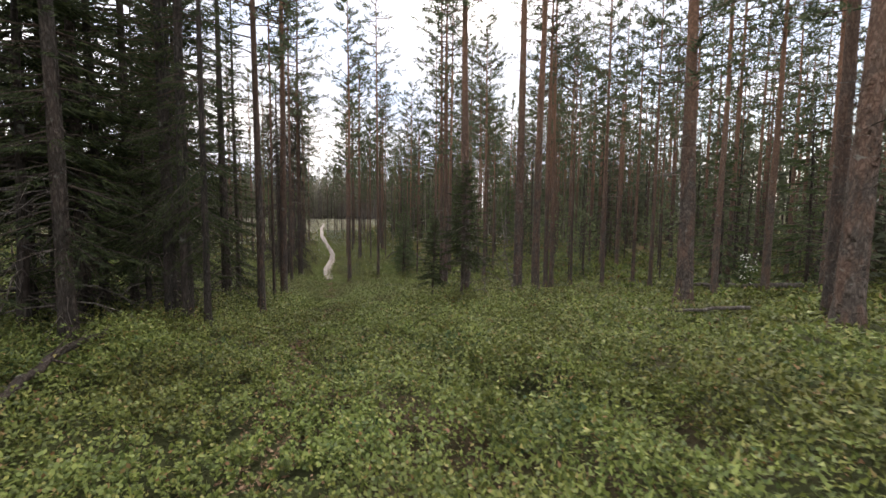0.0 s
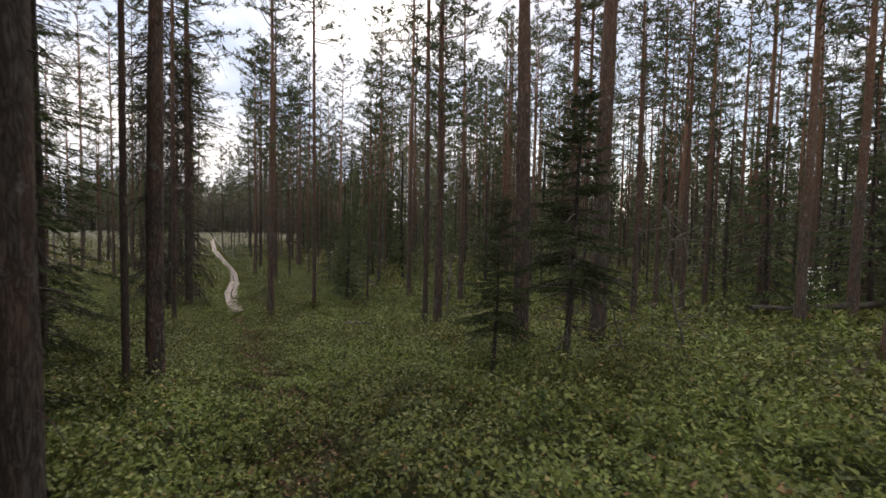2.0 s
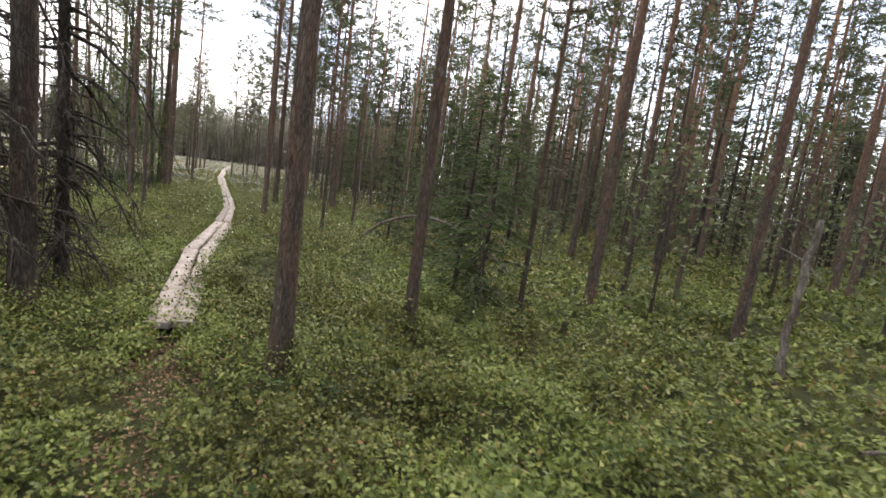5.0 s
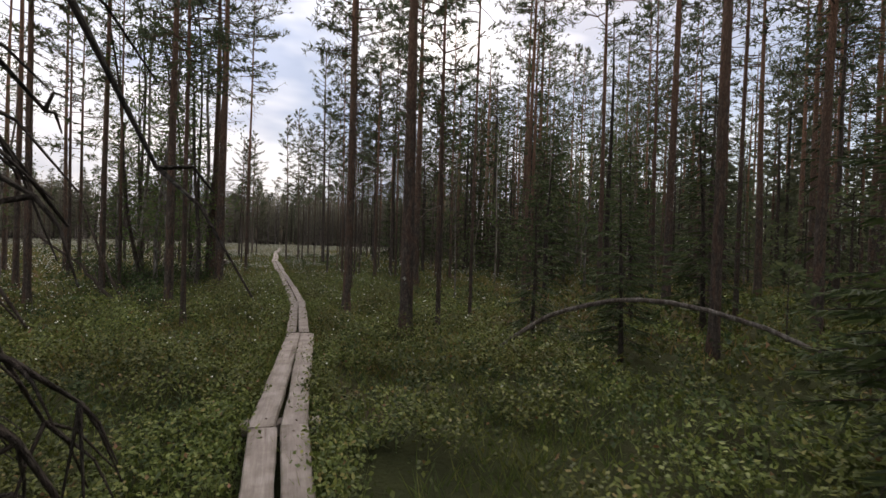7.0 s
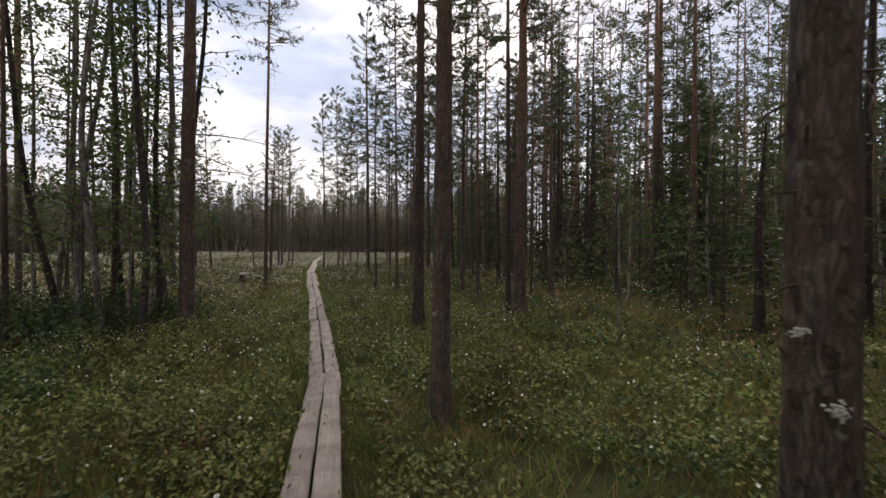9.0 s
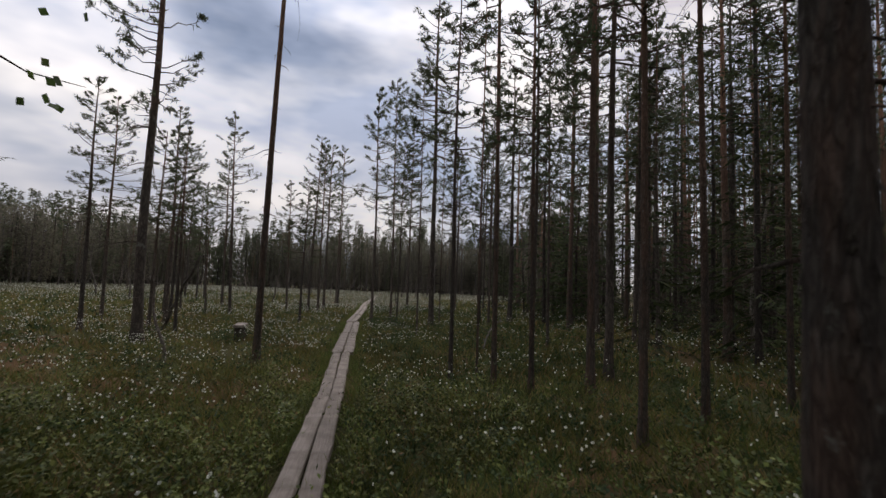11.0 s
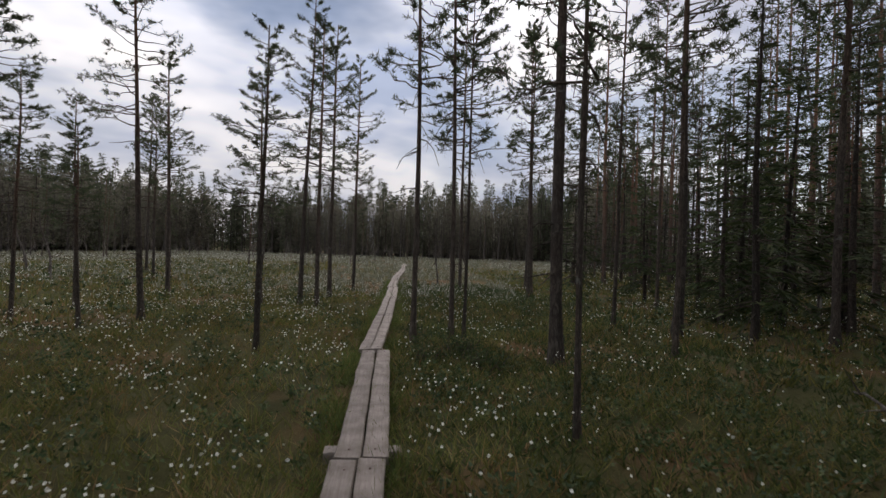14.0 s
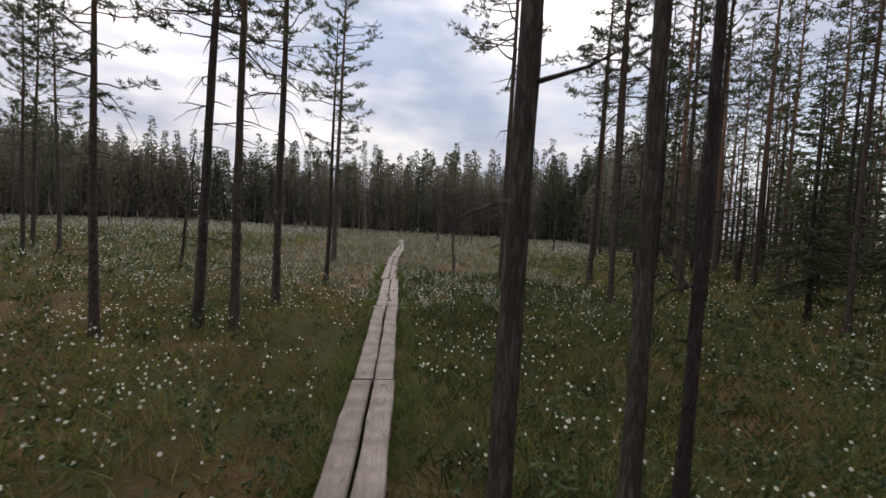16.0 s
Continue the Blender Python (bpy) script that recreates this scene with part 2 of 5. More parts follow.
def plank_material():
    m, n, l, b = shader("weathered_plank", 0.85, 0.25)
    co, rnd, mp = n.new("ShaderNodeTexCoord"), n.new("ShaderNodeObjectInfo"), n.new("ShaderNodeMapping")
    mp.inputs["Scale"].default_value = (1.0, 0.06, 1.0)
    l.new(co.outputs["Object"], mp.inputs["Vector"])
    shift = n.new("ShaderNodeVectorMath")
    l.new(mp.outputs["Vector"], shift.inputs[0])
    l.new(rnd.outputs["Random"], shift.inputs[1])
    grain = noise_node(n, l, shift.outputs["Vector"], 60.0, 6.0, 0.7)
    stain = noise_node(n, l, co.outputs["Object"], 4.0, 4.0, 0.6)
    c = mix_node(n, l, grain, (0.145, 0.125, 0.112), (0.42, 0.384, 0.36))
    c = mix_node(n, l, 0.8, c, ramp_node(n, l, stain, [(0.32, (0.42, 0.37, 0.33)), (0.6, (1.05, 1.03, 1.0))]), "MULTIPLY")
    tone = ramp_node(n, l, rnd.outputs["Random"], [(0.0, (0.8, 0.78, 0.76)), (1.0, (1.1, 1.08, 1.06))])
    c = mix_node(n, l, 1.0, c, tone, "MULTIPLY")
    sep = n.new("ShaderNodeSeparateXYZ")
    l.new(co.outputs["Object"], sep.inputs["Vector"])
    rim, away = n.new("ShaderNodeMapRange"), n.new("ShaderNodeMath")
    away.operation = "ABSOLUTE"
    l.new(sep.outputs["X"], away.inputs[0])
    rim.inputs["From Min"].default_value, rim.inputs["From Max"].default_value = 0.035, 0.1
    l.new(away.outputs["Value"], rim.inputs["Value"])
    grime = ramp_node(n, l, noise_node(n, l, co.outputs["Object"], 9.0, 5.0, 0.65), [(0.4, (0.0, 0.0, 0.0)), (0.6, (0.75, 0.75, 0.75))])
    c = mix_node(n, l, mix_node(n, l, 1.0, grime, rim.outputs["Result"], "MULTIPLY"), c, (0.10, 0.085, 0.055))
    knots = ramp_node(n, l, noise_node(n, l, shift.outputs["Vector"], 14.0, 2.0, 0.4), [(0.7, (1.0, 1.0, 1.0)), (0.76, (0.45, 0.4, 0.36))])
    c = mix_node(n, l, 0.8, c, knots, "MULTIPLY")
    l.new(c, b.inputs["Base Color"])
    bump_node(n, l, grain, b, 0.9, 0.008)
    return m


GROUND, PLANK = ground_material(), plank_material()
RUST, _rn, _rl, _rb = shader("rusty_iron", 0.7, 0.4)
_rco = _rn.new("ShaderNodeTexCoord")
_rl.new(mix_node(_rn, _rl, noise_node(_rn, _rl, _rco.outputs["Object"], 300.0), (0.03, 0.02, 0.016), (0.1, 0.045, 0.025)), _rb.inputs["Base Color"])
LICHEN = leaf_material("pale_lichen", [(0.0, (0.22, 0.23, 0.2)), (1.0, (0.4, 0.4, 0.36))], 0.95, 0.05, 0.0)

# ---- lie of the land ----
SLOPE_Y = (-60, -30, 0, 3.5, 7, 9, 10.2, 12, 13, 15, 17, 900)
SLOPE_Z = (2.6, 1.95, 1.55, 1.4, 1.02, 0.78, 0.62, 0.4, 0.25, 0.05, 0.0, 0.0)
WAY_X = (-4.1, -4.56, -4.97, -5.4, -5.97, -6.7, -7.2, -8.05, -8.75, -9.42, -10.2, -10.8, -11.55, -12.3, -14.0, -15.4, -18.0)
WAY_Y = (16.4, 18.2, 19.8, 22.5, 25.1, 27.6, 29.2, 32.15, 34.3, 36.57, 39.06, 41.4, 44.4, 47.0, 53.5, 59.5, 70.0)
TRAIL_X = (0.1, -0.9, -1.6, -2.0, -2.75, -3.15, -3.75, -4.05)
TRAIL_Y = (-2.0, 2.0, 5.5, 8.5, 11.2, 13.2, 15.2, 16.4)


def way_x(y):
    return np.where(y < 16.4, np.interp(y, TRAIL_Y, TRAIL_X), np.interp(y, WAY_Y, WAY_X))


def lumps(x, y):
    return (0.075 * np.sin(x * 1.9 + 0.6 * np.sin(y * 1.3)) * np.sin(y * 1.55 + 1.1)
            + 0.055 * np.sin(x * 4.1 + y * 2.2) * np.sin(y * 3.7 - x * 1.1) + 0.03 * np.sin(x * 0.7 - y * 0.5))


def height(x, y):
    x, y = np.asarray(x, float), np.asarray(y, float)
    near = np.clip((np.abs(x - way_x(y)) - 0.25) / 0.8, 0.0, 1.0)
    return np.interp(y, SLOPE_Y, SLOPE_Z) + lumps(x, y) * (0.25 + 0.75 * near)


def domes(x, y):
    """Mounds of growth half a metre to a metre across, 0 to 1."""
    a = np.abs(np.sin(x * 3.1 + 1.3 * np.sin(y * 1.7)) * np.sin(y * 2.9 + 1.1 * np.sin(x * 2.3)))
    b = np.abs(np.sin(x * 6.7 - y * 2.1) * np.sin(y * 6.1 + x * 1.9))
    return np.clip(0.7 * a + 0.45 * b, 0, 1)


# ---- mesh helpers ----
def two_tone(name, wood, wood_material, leaf, leaf_material):
    """One mesh of twigs and of the needles or leaves on them."""
    (va, fa), (vb, fb) = wood.arrays(), leaf.arrays()
    me = mesh_of(name, np.concatenate([va, vb]), np.concatenate([fa, fb + len(va)]), wood_material)
    me.materials.append(leaf_material)
    me.polygons.foreach_set("material_index", np.repeat([0, 1], [len(fa), len(fb)]).astype(np.int32))
    return me


def mesh_of(name, verts, faces, material, smooth=False):
    """A mesh from arrays of corners and of faces that all have the same number of corners."""
    verts, faces = np.asarray(verts, np.float32), np.asarray(faces, np.int32)
    me = bpy.data.meshes.new(name)
    me.vertices.add(len(verts))
    me.vertices.foreach_set("co", verts.ravel())
    k = faces.shape[1]
    me.loops.add(faces.size)
    me.loops.foreach_set("vertex_index", faces.ravel())
    me.polygons.add(len(faces))
    me.polygons.foreach_set("loop_start", np.arange(len(faces), dtype=np.int32) * k)
    me.update(calc_edges=True)
    if smooth:
        me.polygons.foreach_set("use_smooth", np.ones(len(faces), bool))
    me.materials.append(material)
    return me


def part(name, me, parent, label=""):
    ob = new(name, me)
    ob.parent = parent
    return tagged(ob, label)


class Pile:
    """Gathers tubes and blades of one thing's part, as triangles."""

    def __init__(self):
        self.v, self.f, self.n = [], [], 0

    def add(self, v, f):
        self.v.append(np.asarray(v, float))
        self.f.append(np.asarray(f, int) + self.n)
        self.n += len(v)

    def tube(self, pts, radii, sides=6, rough=0.0, rng=None):
        pts = np.asarray(pts, float)
        d = np.gradient(pts, axis=0)
        d /= np.linalg.norm(d, axis=1)[:, None] + 1e-9
        ref = np.array([0.0, 0, 1]) if abs(d[0][2]) < 0.8 else np.array([1.0, 0, 0])
        a = np.cross(d, ref)
        a /= np.linalg.norm(a, axis=1)[:, None] + 1e-9
        b = np.cross(d, a)
        th = np.arange(sides) * 2 * np.pi / sides
        r = np.asarray(radii, float)[:, None] * np.ones((1, sides))
        if rough and rng is not None:
            r = r * (1 + rough * rng.normal(size=r.shape))
        v = pts[:, None, :] + r[:, :, None] * (np.cos(th)[None, :, None] * a[:, None, :] + np.sin(th)[None, :, None] * b[:, None, :])
        n = len(pts)
        i, j = np.meshgrid(np.arange(n - 1), np.arange(sides), indexing="ij")
        p, q = i * sides + j, i * sides + (j + 1) % sides
        quads = np.stack([p, q, q + sides, p + sides], -1).reshape(-1, 4)
        self.add(v.reshape(-1, 3), np.concatenate([quads[:, [0, 1, 2]], quads[:, [0, 2, 3]]]))

    def blades(self, base, way, length, width, rng, bend=0.0):
        """Thin kite-shaped blades: many at once; base and way are N x 3."""
        base, way = np.asarray(base, float), np.asarray(way, float)
        n = len(base)
        way = way / (np.linalg.norm(way, axis=1)[:, None] + 1e-9)
        side = np.cross(way, rng.normal(size=(n, 3)))
        side /= np.linalg.norm(side, axis=1)[:, None] + 1e-9
        length, width = np.broadcast_to(length, n)[:, None], np.broadcast_to(width, n)[:, None]
        mid, tip = base + way * length * 0.5, base + way * length
        mid[:, 2] += bend * length[:, 0]
        v = np.stack([base, mid + side * width, tip, mid - side * width], 1).reshape(-1, 3)
        k = np.arange(n)[:, None] * 4
        self.add(v, np.concatenate([k + [0, 1, 2], k + [0, 2, 3]], 1).reshape(-1, 3))

    def leaves(self, base, way, length, width, rng, tilt=0.45):
        """Kite-shaped leaves whose faces look mostly up."""
        n = len(base)
        way = way / (np.linalg.norm(way, axis=1)[:, None] + 1e-9)
        side = np.cross(way, np.array([0.0, 0.0, 1.0])[None] + rng.normal(size=(n, 3)) * tilt)
        side /= np.linalg.norm(side, axis=1)[:, None] + 1e-9
        length, width = np.broadcast_to(length, n)[:, None], np.broadcast_to(width, n)[:, None]
        mid, tip = base + way * length * 0.55, base + way * length
        v = np.stack([base, mid + side * width, tip, mid - side * width], 1).reshape(-1, 3)
        k = np.arange(n)[:, None] * 4
        self.add(v, np.concatenate([k + [0, 1, 2], k + [0, 2, 3]], 1).reshape(-1, 3))

    def sprigs(self, base, way, length, width, rng, tilt=0.6):
        """Single broad triangles lying mostly level."""
        n = len(base)
        way = way / (np.linalg.norm(way, axis=1)[:, None] + 1e-9)
        side = np.cross(way, np.array([0.0, 0.0, 1.0])[None] + rng.normal(size=(n, 3)) * tilt)
        side /= np.linalg.norm(side, axis=1)[:, None] + 1e-9
        length, width = np.broadcast_to(length, n)[:, None], np.broadcast_to(width, n)[:, None]
        v = np.stack([base - side * width, base + side * width, base + way * length], 1).reshape(-1, 3)
        self.add(v, np.arange(3 * n).reshape(-1, 3))

    def needles(self, base, way, length, width, rng):
        """Slim triangles, wide at the foot."""
        n = len(base)
        way = way / (np.linalg.norm(way, axis=1)[:, None] + 1e-9)
        side = np.cross(way, rng.normal(size=(n, 3)))
        side /= np.linalg.norm(side, axis=1)[:, None] + 1e-9
        length, width = np.broadcast_to(length, n)[:, None], np.broadcast_to(width, n)[:, None]
        foot = base + way * length * 0.12
        v = np.stack([foot - side * width, foot + side * width, base + way * length], 1).reshape(-1, 3)
        self.add(v, np.arange(3 * n).reshape(-1, 3))

    def mesh(self, name, material, smooth=False):
        return mesh_of(name, np.concatenate(self.v), np.concatenate(self.f), material, smooth)

    def arrays(self):
        return np.concatenate(self.v), np.concatenate(self.f)


def unit(rng, n, flat=0.0):
    v = rng.normal(size=(n, 3))
    v[:, 2] = v[:, 2] * (1 - flat) + 0.15
    return v / np.linalg.norm(v, axis=1)[:, None]


# ---- trees: each kind is built once in a few shapes, 1 m trunk girth left to the copy ----
def stem_points(rng, h, sway, n):
    z = np.linspace(-0.25, h, n)
    u = np.clip(z / h, 0, 1)
    ph = rng.uniform(0, 6.3, 4)
    x = sway * (np.sin(u * 2.6 + ph[0]) - np.sin(ph[0])) + 0.25 * sway * (np.sin(u * 9 + ph[1]) - np.sin(ph[1]))
    y = sway * (np.sin(u * 2.2 + ph[2]) - np.sin(ph[2])) + 0.25 * sway * (np.sin(u * 8 + ph[3]) - np.sin(ph[3]))
    return np.stack([x, y, z], 1)


def stem_radii(z, h, r):
    u = np.clip(z / h, 0, 1)
    return r * (1 - 0.82 * u ** 1.15) * (1 + 0.55 * np.exp(-np.clip(z, 0, None) / 0.16))


def at_height(pts, z):
    return np.array([np.interp(z, pts[:, 2], pts[:, k]) for k in (0, 1)] + [z])


def twig_line(start, way, length, rise, rng, n=5, wobble=0.08):
    s = np.linspace(0, 1, n)[:, None]
    p = start + way * length * s
    p[:, 2] += rise * length * s[:, 0] ** 2
    p[1:] += rng.normal(size=(n - 1, 3)) * wobble * length * s[1:] * 0.6
    return p


def bare_limb(pile, pts, z, ln, droop, rng, twigs=True, thick=1.0):
    """One dead side branch, with a few side twigs."""
    a = rng.uniform(0, 6.283)
    way = np.array([math.cos(a), math.sin(a), rng.uniform(-0.25, 0.15)])
    line = twig_line(at_height(pts, z), way, ln, droop * rng.uniform(0, 1.6), rng, 4)
    pile.tube(line, np.linspace(0.008 + 0.006 * ln, 0.003, 4) * thick, 3)
    for _ in range(int(ln * (5 if thick < 1.5 else 11)) if twigs else 0):
        q = line[rng.integers(1, 4)]
        w2 = way + rng.normal(size=3) * 0.7
        l2 = ln * rng.uniform(0.2, 0.5)
        pile.tube(twig_line(q, w2 / np.linalg.norm(w2), l2, droop, rng, 3), np.linspace(0.004, 0.0015, 3) * thick, 3)


def stubs(pile, pts, low, high, count, rng, size=(0.08, 0.4)):
    for _ in range(count):
        bare_limb(pile, pts, rng.uniform(low, high), rng.uniform(*size), -0.2, rng, False)


def flakes(pile, pts, h, r, count, top, rng):
    """Loose scales of bark that stand a little off the lower stem."""
    z = top * rng.uniform(0.0, 1.0, count) ** 1.3 + 0.03
    a = rng.uniform(0, 6.283, count)
    rad = stem_radii(z, h, r)
    out = np.stack([np.cos(a), np.sin(a), np.zeros(count)], 1)
    o = np.stack([np.interp(z, pts[:, 2], pts[:, k]) for k in (0, 1)] + [z], 1) + out * (rad * 0.97)[:, None]
    flip = rng.choice((-1.0, 1.0), count)
    way = out * rng.uniform(0.12, 0.4, count)[:, None] + np.stack([np.zeros(count), np.zeros(count), flip], 1) + rng.normal(size=(count, 3)) * 0.12
    way /= np.linalg.norm(way, axis=1)[:, None]
    across = np.cross(way, out)
    across /= np.linalg.norm(across, axis=1)[:, None]
    ln, wd = rng.uniform(0.025, 0.07, count)[:, None], rng.uniform(0.008, 0.02, count)[:, None]
    tip = o + way * ln
    v = np.stack([o - across * wd, o + across * wd, tip + across * wd * 0.6, tip - across * wd * 0.6], 1).reshape(-1, 3)
    k = np.arange(count)[:, None] * 4
    pile.add(v, np.concatenate([k + [0, 1, 2], k + [0, 2, 3]], 1).reshape(-1, 3))


def dead_branches(root, pts, low, high, count, rng, size, droop=-0.3, bark=None):
    for _ in range(count):
        one = Pile()
        bare_limb(one, pts, rng.uniform(low, high), rng.uniform(*size), droop, rng, True, 1.8 if bark else 1.0)
        part("dead_branch", one.mesh("dead_branch", bark or DEAD_WOOD), root, "bare dark dead branch" if bark else "bare grey dead branch")


def pine(seed, h, r, crown_from, spread, boughs, tufts, bark, sway=0.045, dead=6, blade=0.13, lite=False):
    """A Scots pine: bare lower stem with dead snags, loose crown of tufted boughs."""
    rng = np.random.default_rng(seed)
    root = new("pine_tree")
    pts = stem_points(rng, h, sway, 16 if lite else 30)
    stem = Pile()
    stem.tube(pts, stem_radii(pts[:, 2], h, r), 8 if lite else 14, 0.02 if lite else 0.045, rng)
    stubs(stem, pts, 0.8, crown_from * h + 1.0, 14 if lite else 30, rng)
    if not lite:
        flakes(stem, pts, h, r, 340, 3.6, rng)
    part("trunk", stem.mesh("pine_trunk", bark, True), root)
    dead_branches(root, pts, h * 0.22, crown_from * h + 0.8, 0 if lite else dead, rng, (0.45, spread * 0.9))
    wood, leaf = Pile(), Pile()
    m = 4 if lite else 7
    for k in range(boughs):
        u = (k + rng.uniform(0, 1)) / boughs
        z = h * (crown_from + (1 - crown_from) * u ** 0.9 * 0.985)
        a = rng.uniform(0, 6.283)
        reach = spread * (0.25 + 0.85 * math.sin(math.pi * min(1.0, 0.22 + 0.74 * u))) * rng.uniform(0.5, 1.2)
        way = np.array([math.cos(a), math.sin(a), rng.uniform(-0.2, 0.15) + 0.5 * u])
        line = twig_line(at_height(pts, z), way / np.linalg.norm(way), reach, 0.12, rng, 5, 0.1)
        kept = line[::2] if lite else line
        wood.tube(kept, np.linspace(0.008 + 0.01 * reach, 0.003, len(kept)), 3)
        s = rng.uniform(0.3, 1.0, tufts)
        o = np.stack([np.interp(s * 4, range(5), line[:, c]) for c in range(3)], 1)
        side = np.cross(way, (0, 0, 1))[None] * rng.choice((-1.0, 1.0), tufts)[:, None] * rng.uniform(0.3, 1.1, tufts)[:, None] + way[None] * 0.8
        side[:, 2] += rng.uniform(-0.15, 0.5, tufts)
        side /= np.linalg.norm(side, axis=1)[:, None]
        tl = reach * rng.uniform(0.08, 0.5, tufts) * (1.25 - s * 0.6)
        wood.needles(o, side, tl, 0.006, rng)
        tip = np.repeat(o + side * tl[:, None], m, 0)
        out = np.repeat(side, m, 0)
        base = tip - out * rng.uniform(0, 0.13, len(tip))[:, None]
        leaf.needles(base, out * 0.75 + unit(rng, len(tip)), rng.uniform(0.7, 1.25, len(tip)) * blade * (1.25 if lite else 1.0), blade * (0.2 if lite else 0.13), rng)
    part("crown", two_tone("pine_crown", wood, LIMB, leaf, PINE_NEEDLES), root, "tufted dark green needles")
    return root


def bog_pine(seed, h, r, crown_from, spread, boughs, tufts):
    """A slender bog pine: an open crown of level boughs whose ends carry small needle balls."""
    rng = np.random.default_rng(seed)
    root = new("pine_tree")
    pts = stem_points(rng, h, 0.04, 30)
    stem = Pile()
    stem.tube(pts, stem_radii(pts[:, 2], h, r), 12, 0.045, rng)
    stubs(stem, pts, 0.8, crown_from * h + 0.6, 16, rng)
    part("trunk", stem.mesh("bog_pine_trunk", BOG_BARK, True), root)
    dead_branches(root, pts, h * 0.3, crown_from * h + 0.5, 6, rng, (0.2, spread * 0.6), -0.75)
    wood, leaf = Pile(), Pile()
    m = 10
    for k in range(boughs):
        u = (k + rng.uniform(0, 1)) / boughs
        z = h * (crown_from + (1 - crown_from) * u ** 0.92 * 0.985)
        a = rng.uniform(0, 6.283)
        reach = spread * (1.0 - 0.78 * u ** 1.2) * rng.uniform(0.45, 1.05)
        way = np.array([math.cos(a), math.sin(a), rng.uniform(-0.3, 0.0) + 0.55 * u])
        way /= np.linalg.norm(way)
        line = twig_line(at_height(pts, z), way, reach, 0.22, rng, 6, 0.1)
        wood.tube(line, np.linspace(0.007 + 0.009 * reach, 0.003, 6), 3)
        s = 0.35 + 0.65 * np.sqrt(rng.uniform(0.0, 1.0, tufts))
        o = np.stack([np.interp(s * 5, range(6), line[:, c]) for c in range(3)], 1)
        side = np.cross(way, (0, 0, 1))[None] * rng.uniform(-1.0, 1.0, tufts)[:, None] + way[None] * 0.6
        side[:, 2] += rng.uniform(-0.1, 0.6, tufts)
        side /= np.linalg.norm(side, axis=1)[:, None]
        tl = reach * rng.uniform(0.05, 0.36, tufts) * (1.3 - s * 0.6)
        wood.needles(o, side, tl, 0.005, rng)
        tip = np.repeat(o + side * tl[:, None], m, 0)
        out = np.repeat(side, m, 0)
        base = tip - out * rng.uniform(0, 0.07, len(tip))[:, None]
        leaf.needles(base, out * 0.7 + unit(rng, len(tip)), rng.uniform(0.045, 0.085, len(tip)), 0.0075, rng)
    part("crown", two_tone("pine_crown", wood, LIMB, leaf, PINE_NEEDLES), root, "tufted dark green needles")
    return root


def spruce(seed, h, r, foliage_from, spread, step, per_whorl, bark, density=10, dead=6, slim=1.0, piece=0.16, full=2, needle=0.085, green=None, dead_bark=None, fan=0.2):
    """A Norway spruce: drooping whorls of flat sprays narrowing to a spire."""
    rng = np.random.default_rng(seed)
    root = new("spruce_tree")
    pts = stem_points(rng, h, 0.04, 22)
    stem = Pile()
    stem.tube(pts, stem_radii(pts[:, 2], h, r), 10, 0.04, rng)
    stubs(stem, pts, 0.2, foliage_from + 1.0, dead * 2, rng)
    if h > 7 and dead:
        flakes(stem, pts, h, r, 260, 3.0, rng)
    part("trunk", stem.mesh("spruce_trunk", bark, True), root)
    dead_branches(root, pts, 0.3, max(foliage_from * 1.6, 1.0), dead, rng, (0.3, spread * 0.75), -0.35 if dead < 20 else -0.9, dead_bark)
    wood, leaf = Pile(), Pile()
    z = foliage_from
    while z < h * 0.985:
        u = (z - foliage_from) / (h - foliage_from)
        for _ in range(per_whorl):
            a = rng.uniform(0, 6.283)
            reach = (spread * (1 - u) ** slim + 0.08) * rng.uniform(0.55, 1.15)
            way = np.array([math.cos(a), math.sin(a), 0.35 * u - 0.1 - 0.2 * (1 - u)])
            way /= np.linalg.norm(way)
            line = twig_line(at_height(pts, z + rng.uniform(-0.5, 0.5) * step), way, reach, 0.14 - 0.2 * (1 - u), rng, 4, 0.04)
            wood.tube(line, np.linspace(0.005 + 0.007 * reach, 0.002, 4), 3)
            m = max(6, int(density * reach / 0.3))
            for turn in range(full):
                s = np.sqrt(rng.uniform(0.03, 1.0, m))
                o = np.stack([np.interp(s * 3, range(4), line[:, c]) for c in range(3)], 1)
                side = np.cross(way, (0, 0, 1))
                across = rng.uniform(-1.0, 1.0, m) * fan * reach * (1.15 - s)
                o += side[None] * across[:, None]
                o[:, 2] -= np.abs(across) * 0.4
                out = side[None] * rng.choice((-1.0, 1.0), m)[:, None] * rng.uniform(0.3, 1.2, m)[:, None] + way[None] * 0.9 + rng.normal(size=(m, 3)) * 0.2
                out[:, 2] += rng.uniform(-0.6, 0.1, m)
                ln = piece * (0.55 + 1.1 * (1 - s)) * rng.uniform(0.7, 1.3, m) * (0.6 + 0.4 * reach / (spread + 0.1))
                leaf.needles(o, out, ln, ln * needle, rng)
        z += step * (0.75 + 0.5 * rng.uniform()) * (1.15 - 0.5 * u)
    part("crown", two_tone("spruce_crown", wood, LIMB, leaf, green or SPRUCE_NEEDLES), root, "drooping dark green needle sprays")
    return root


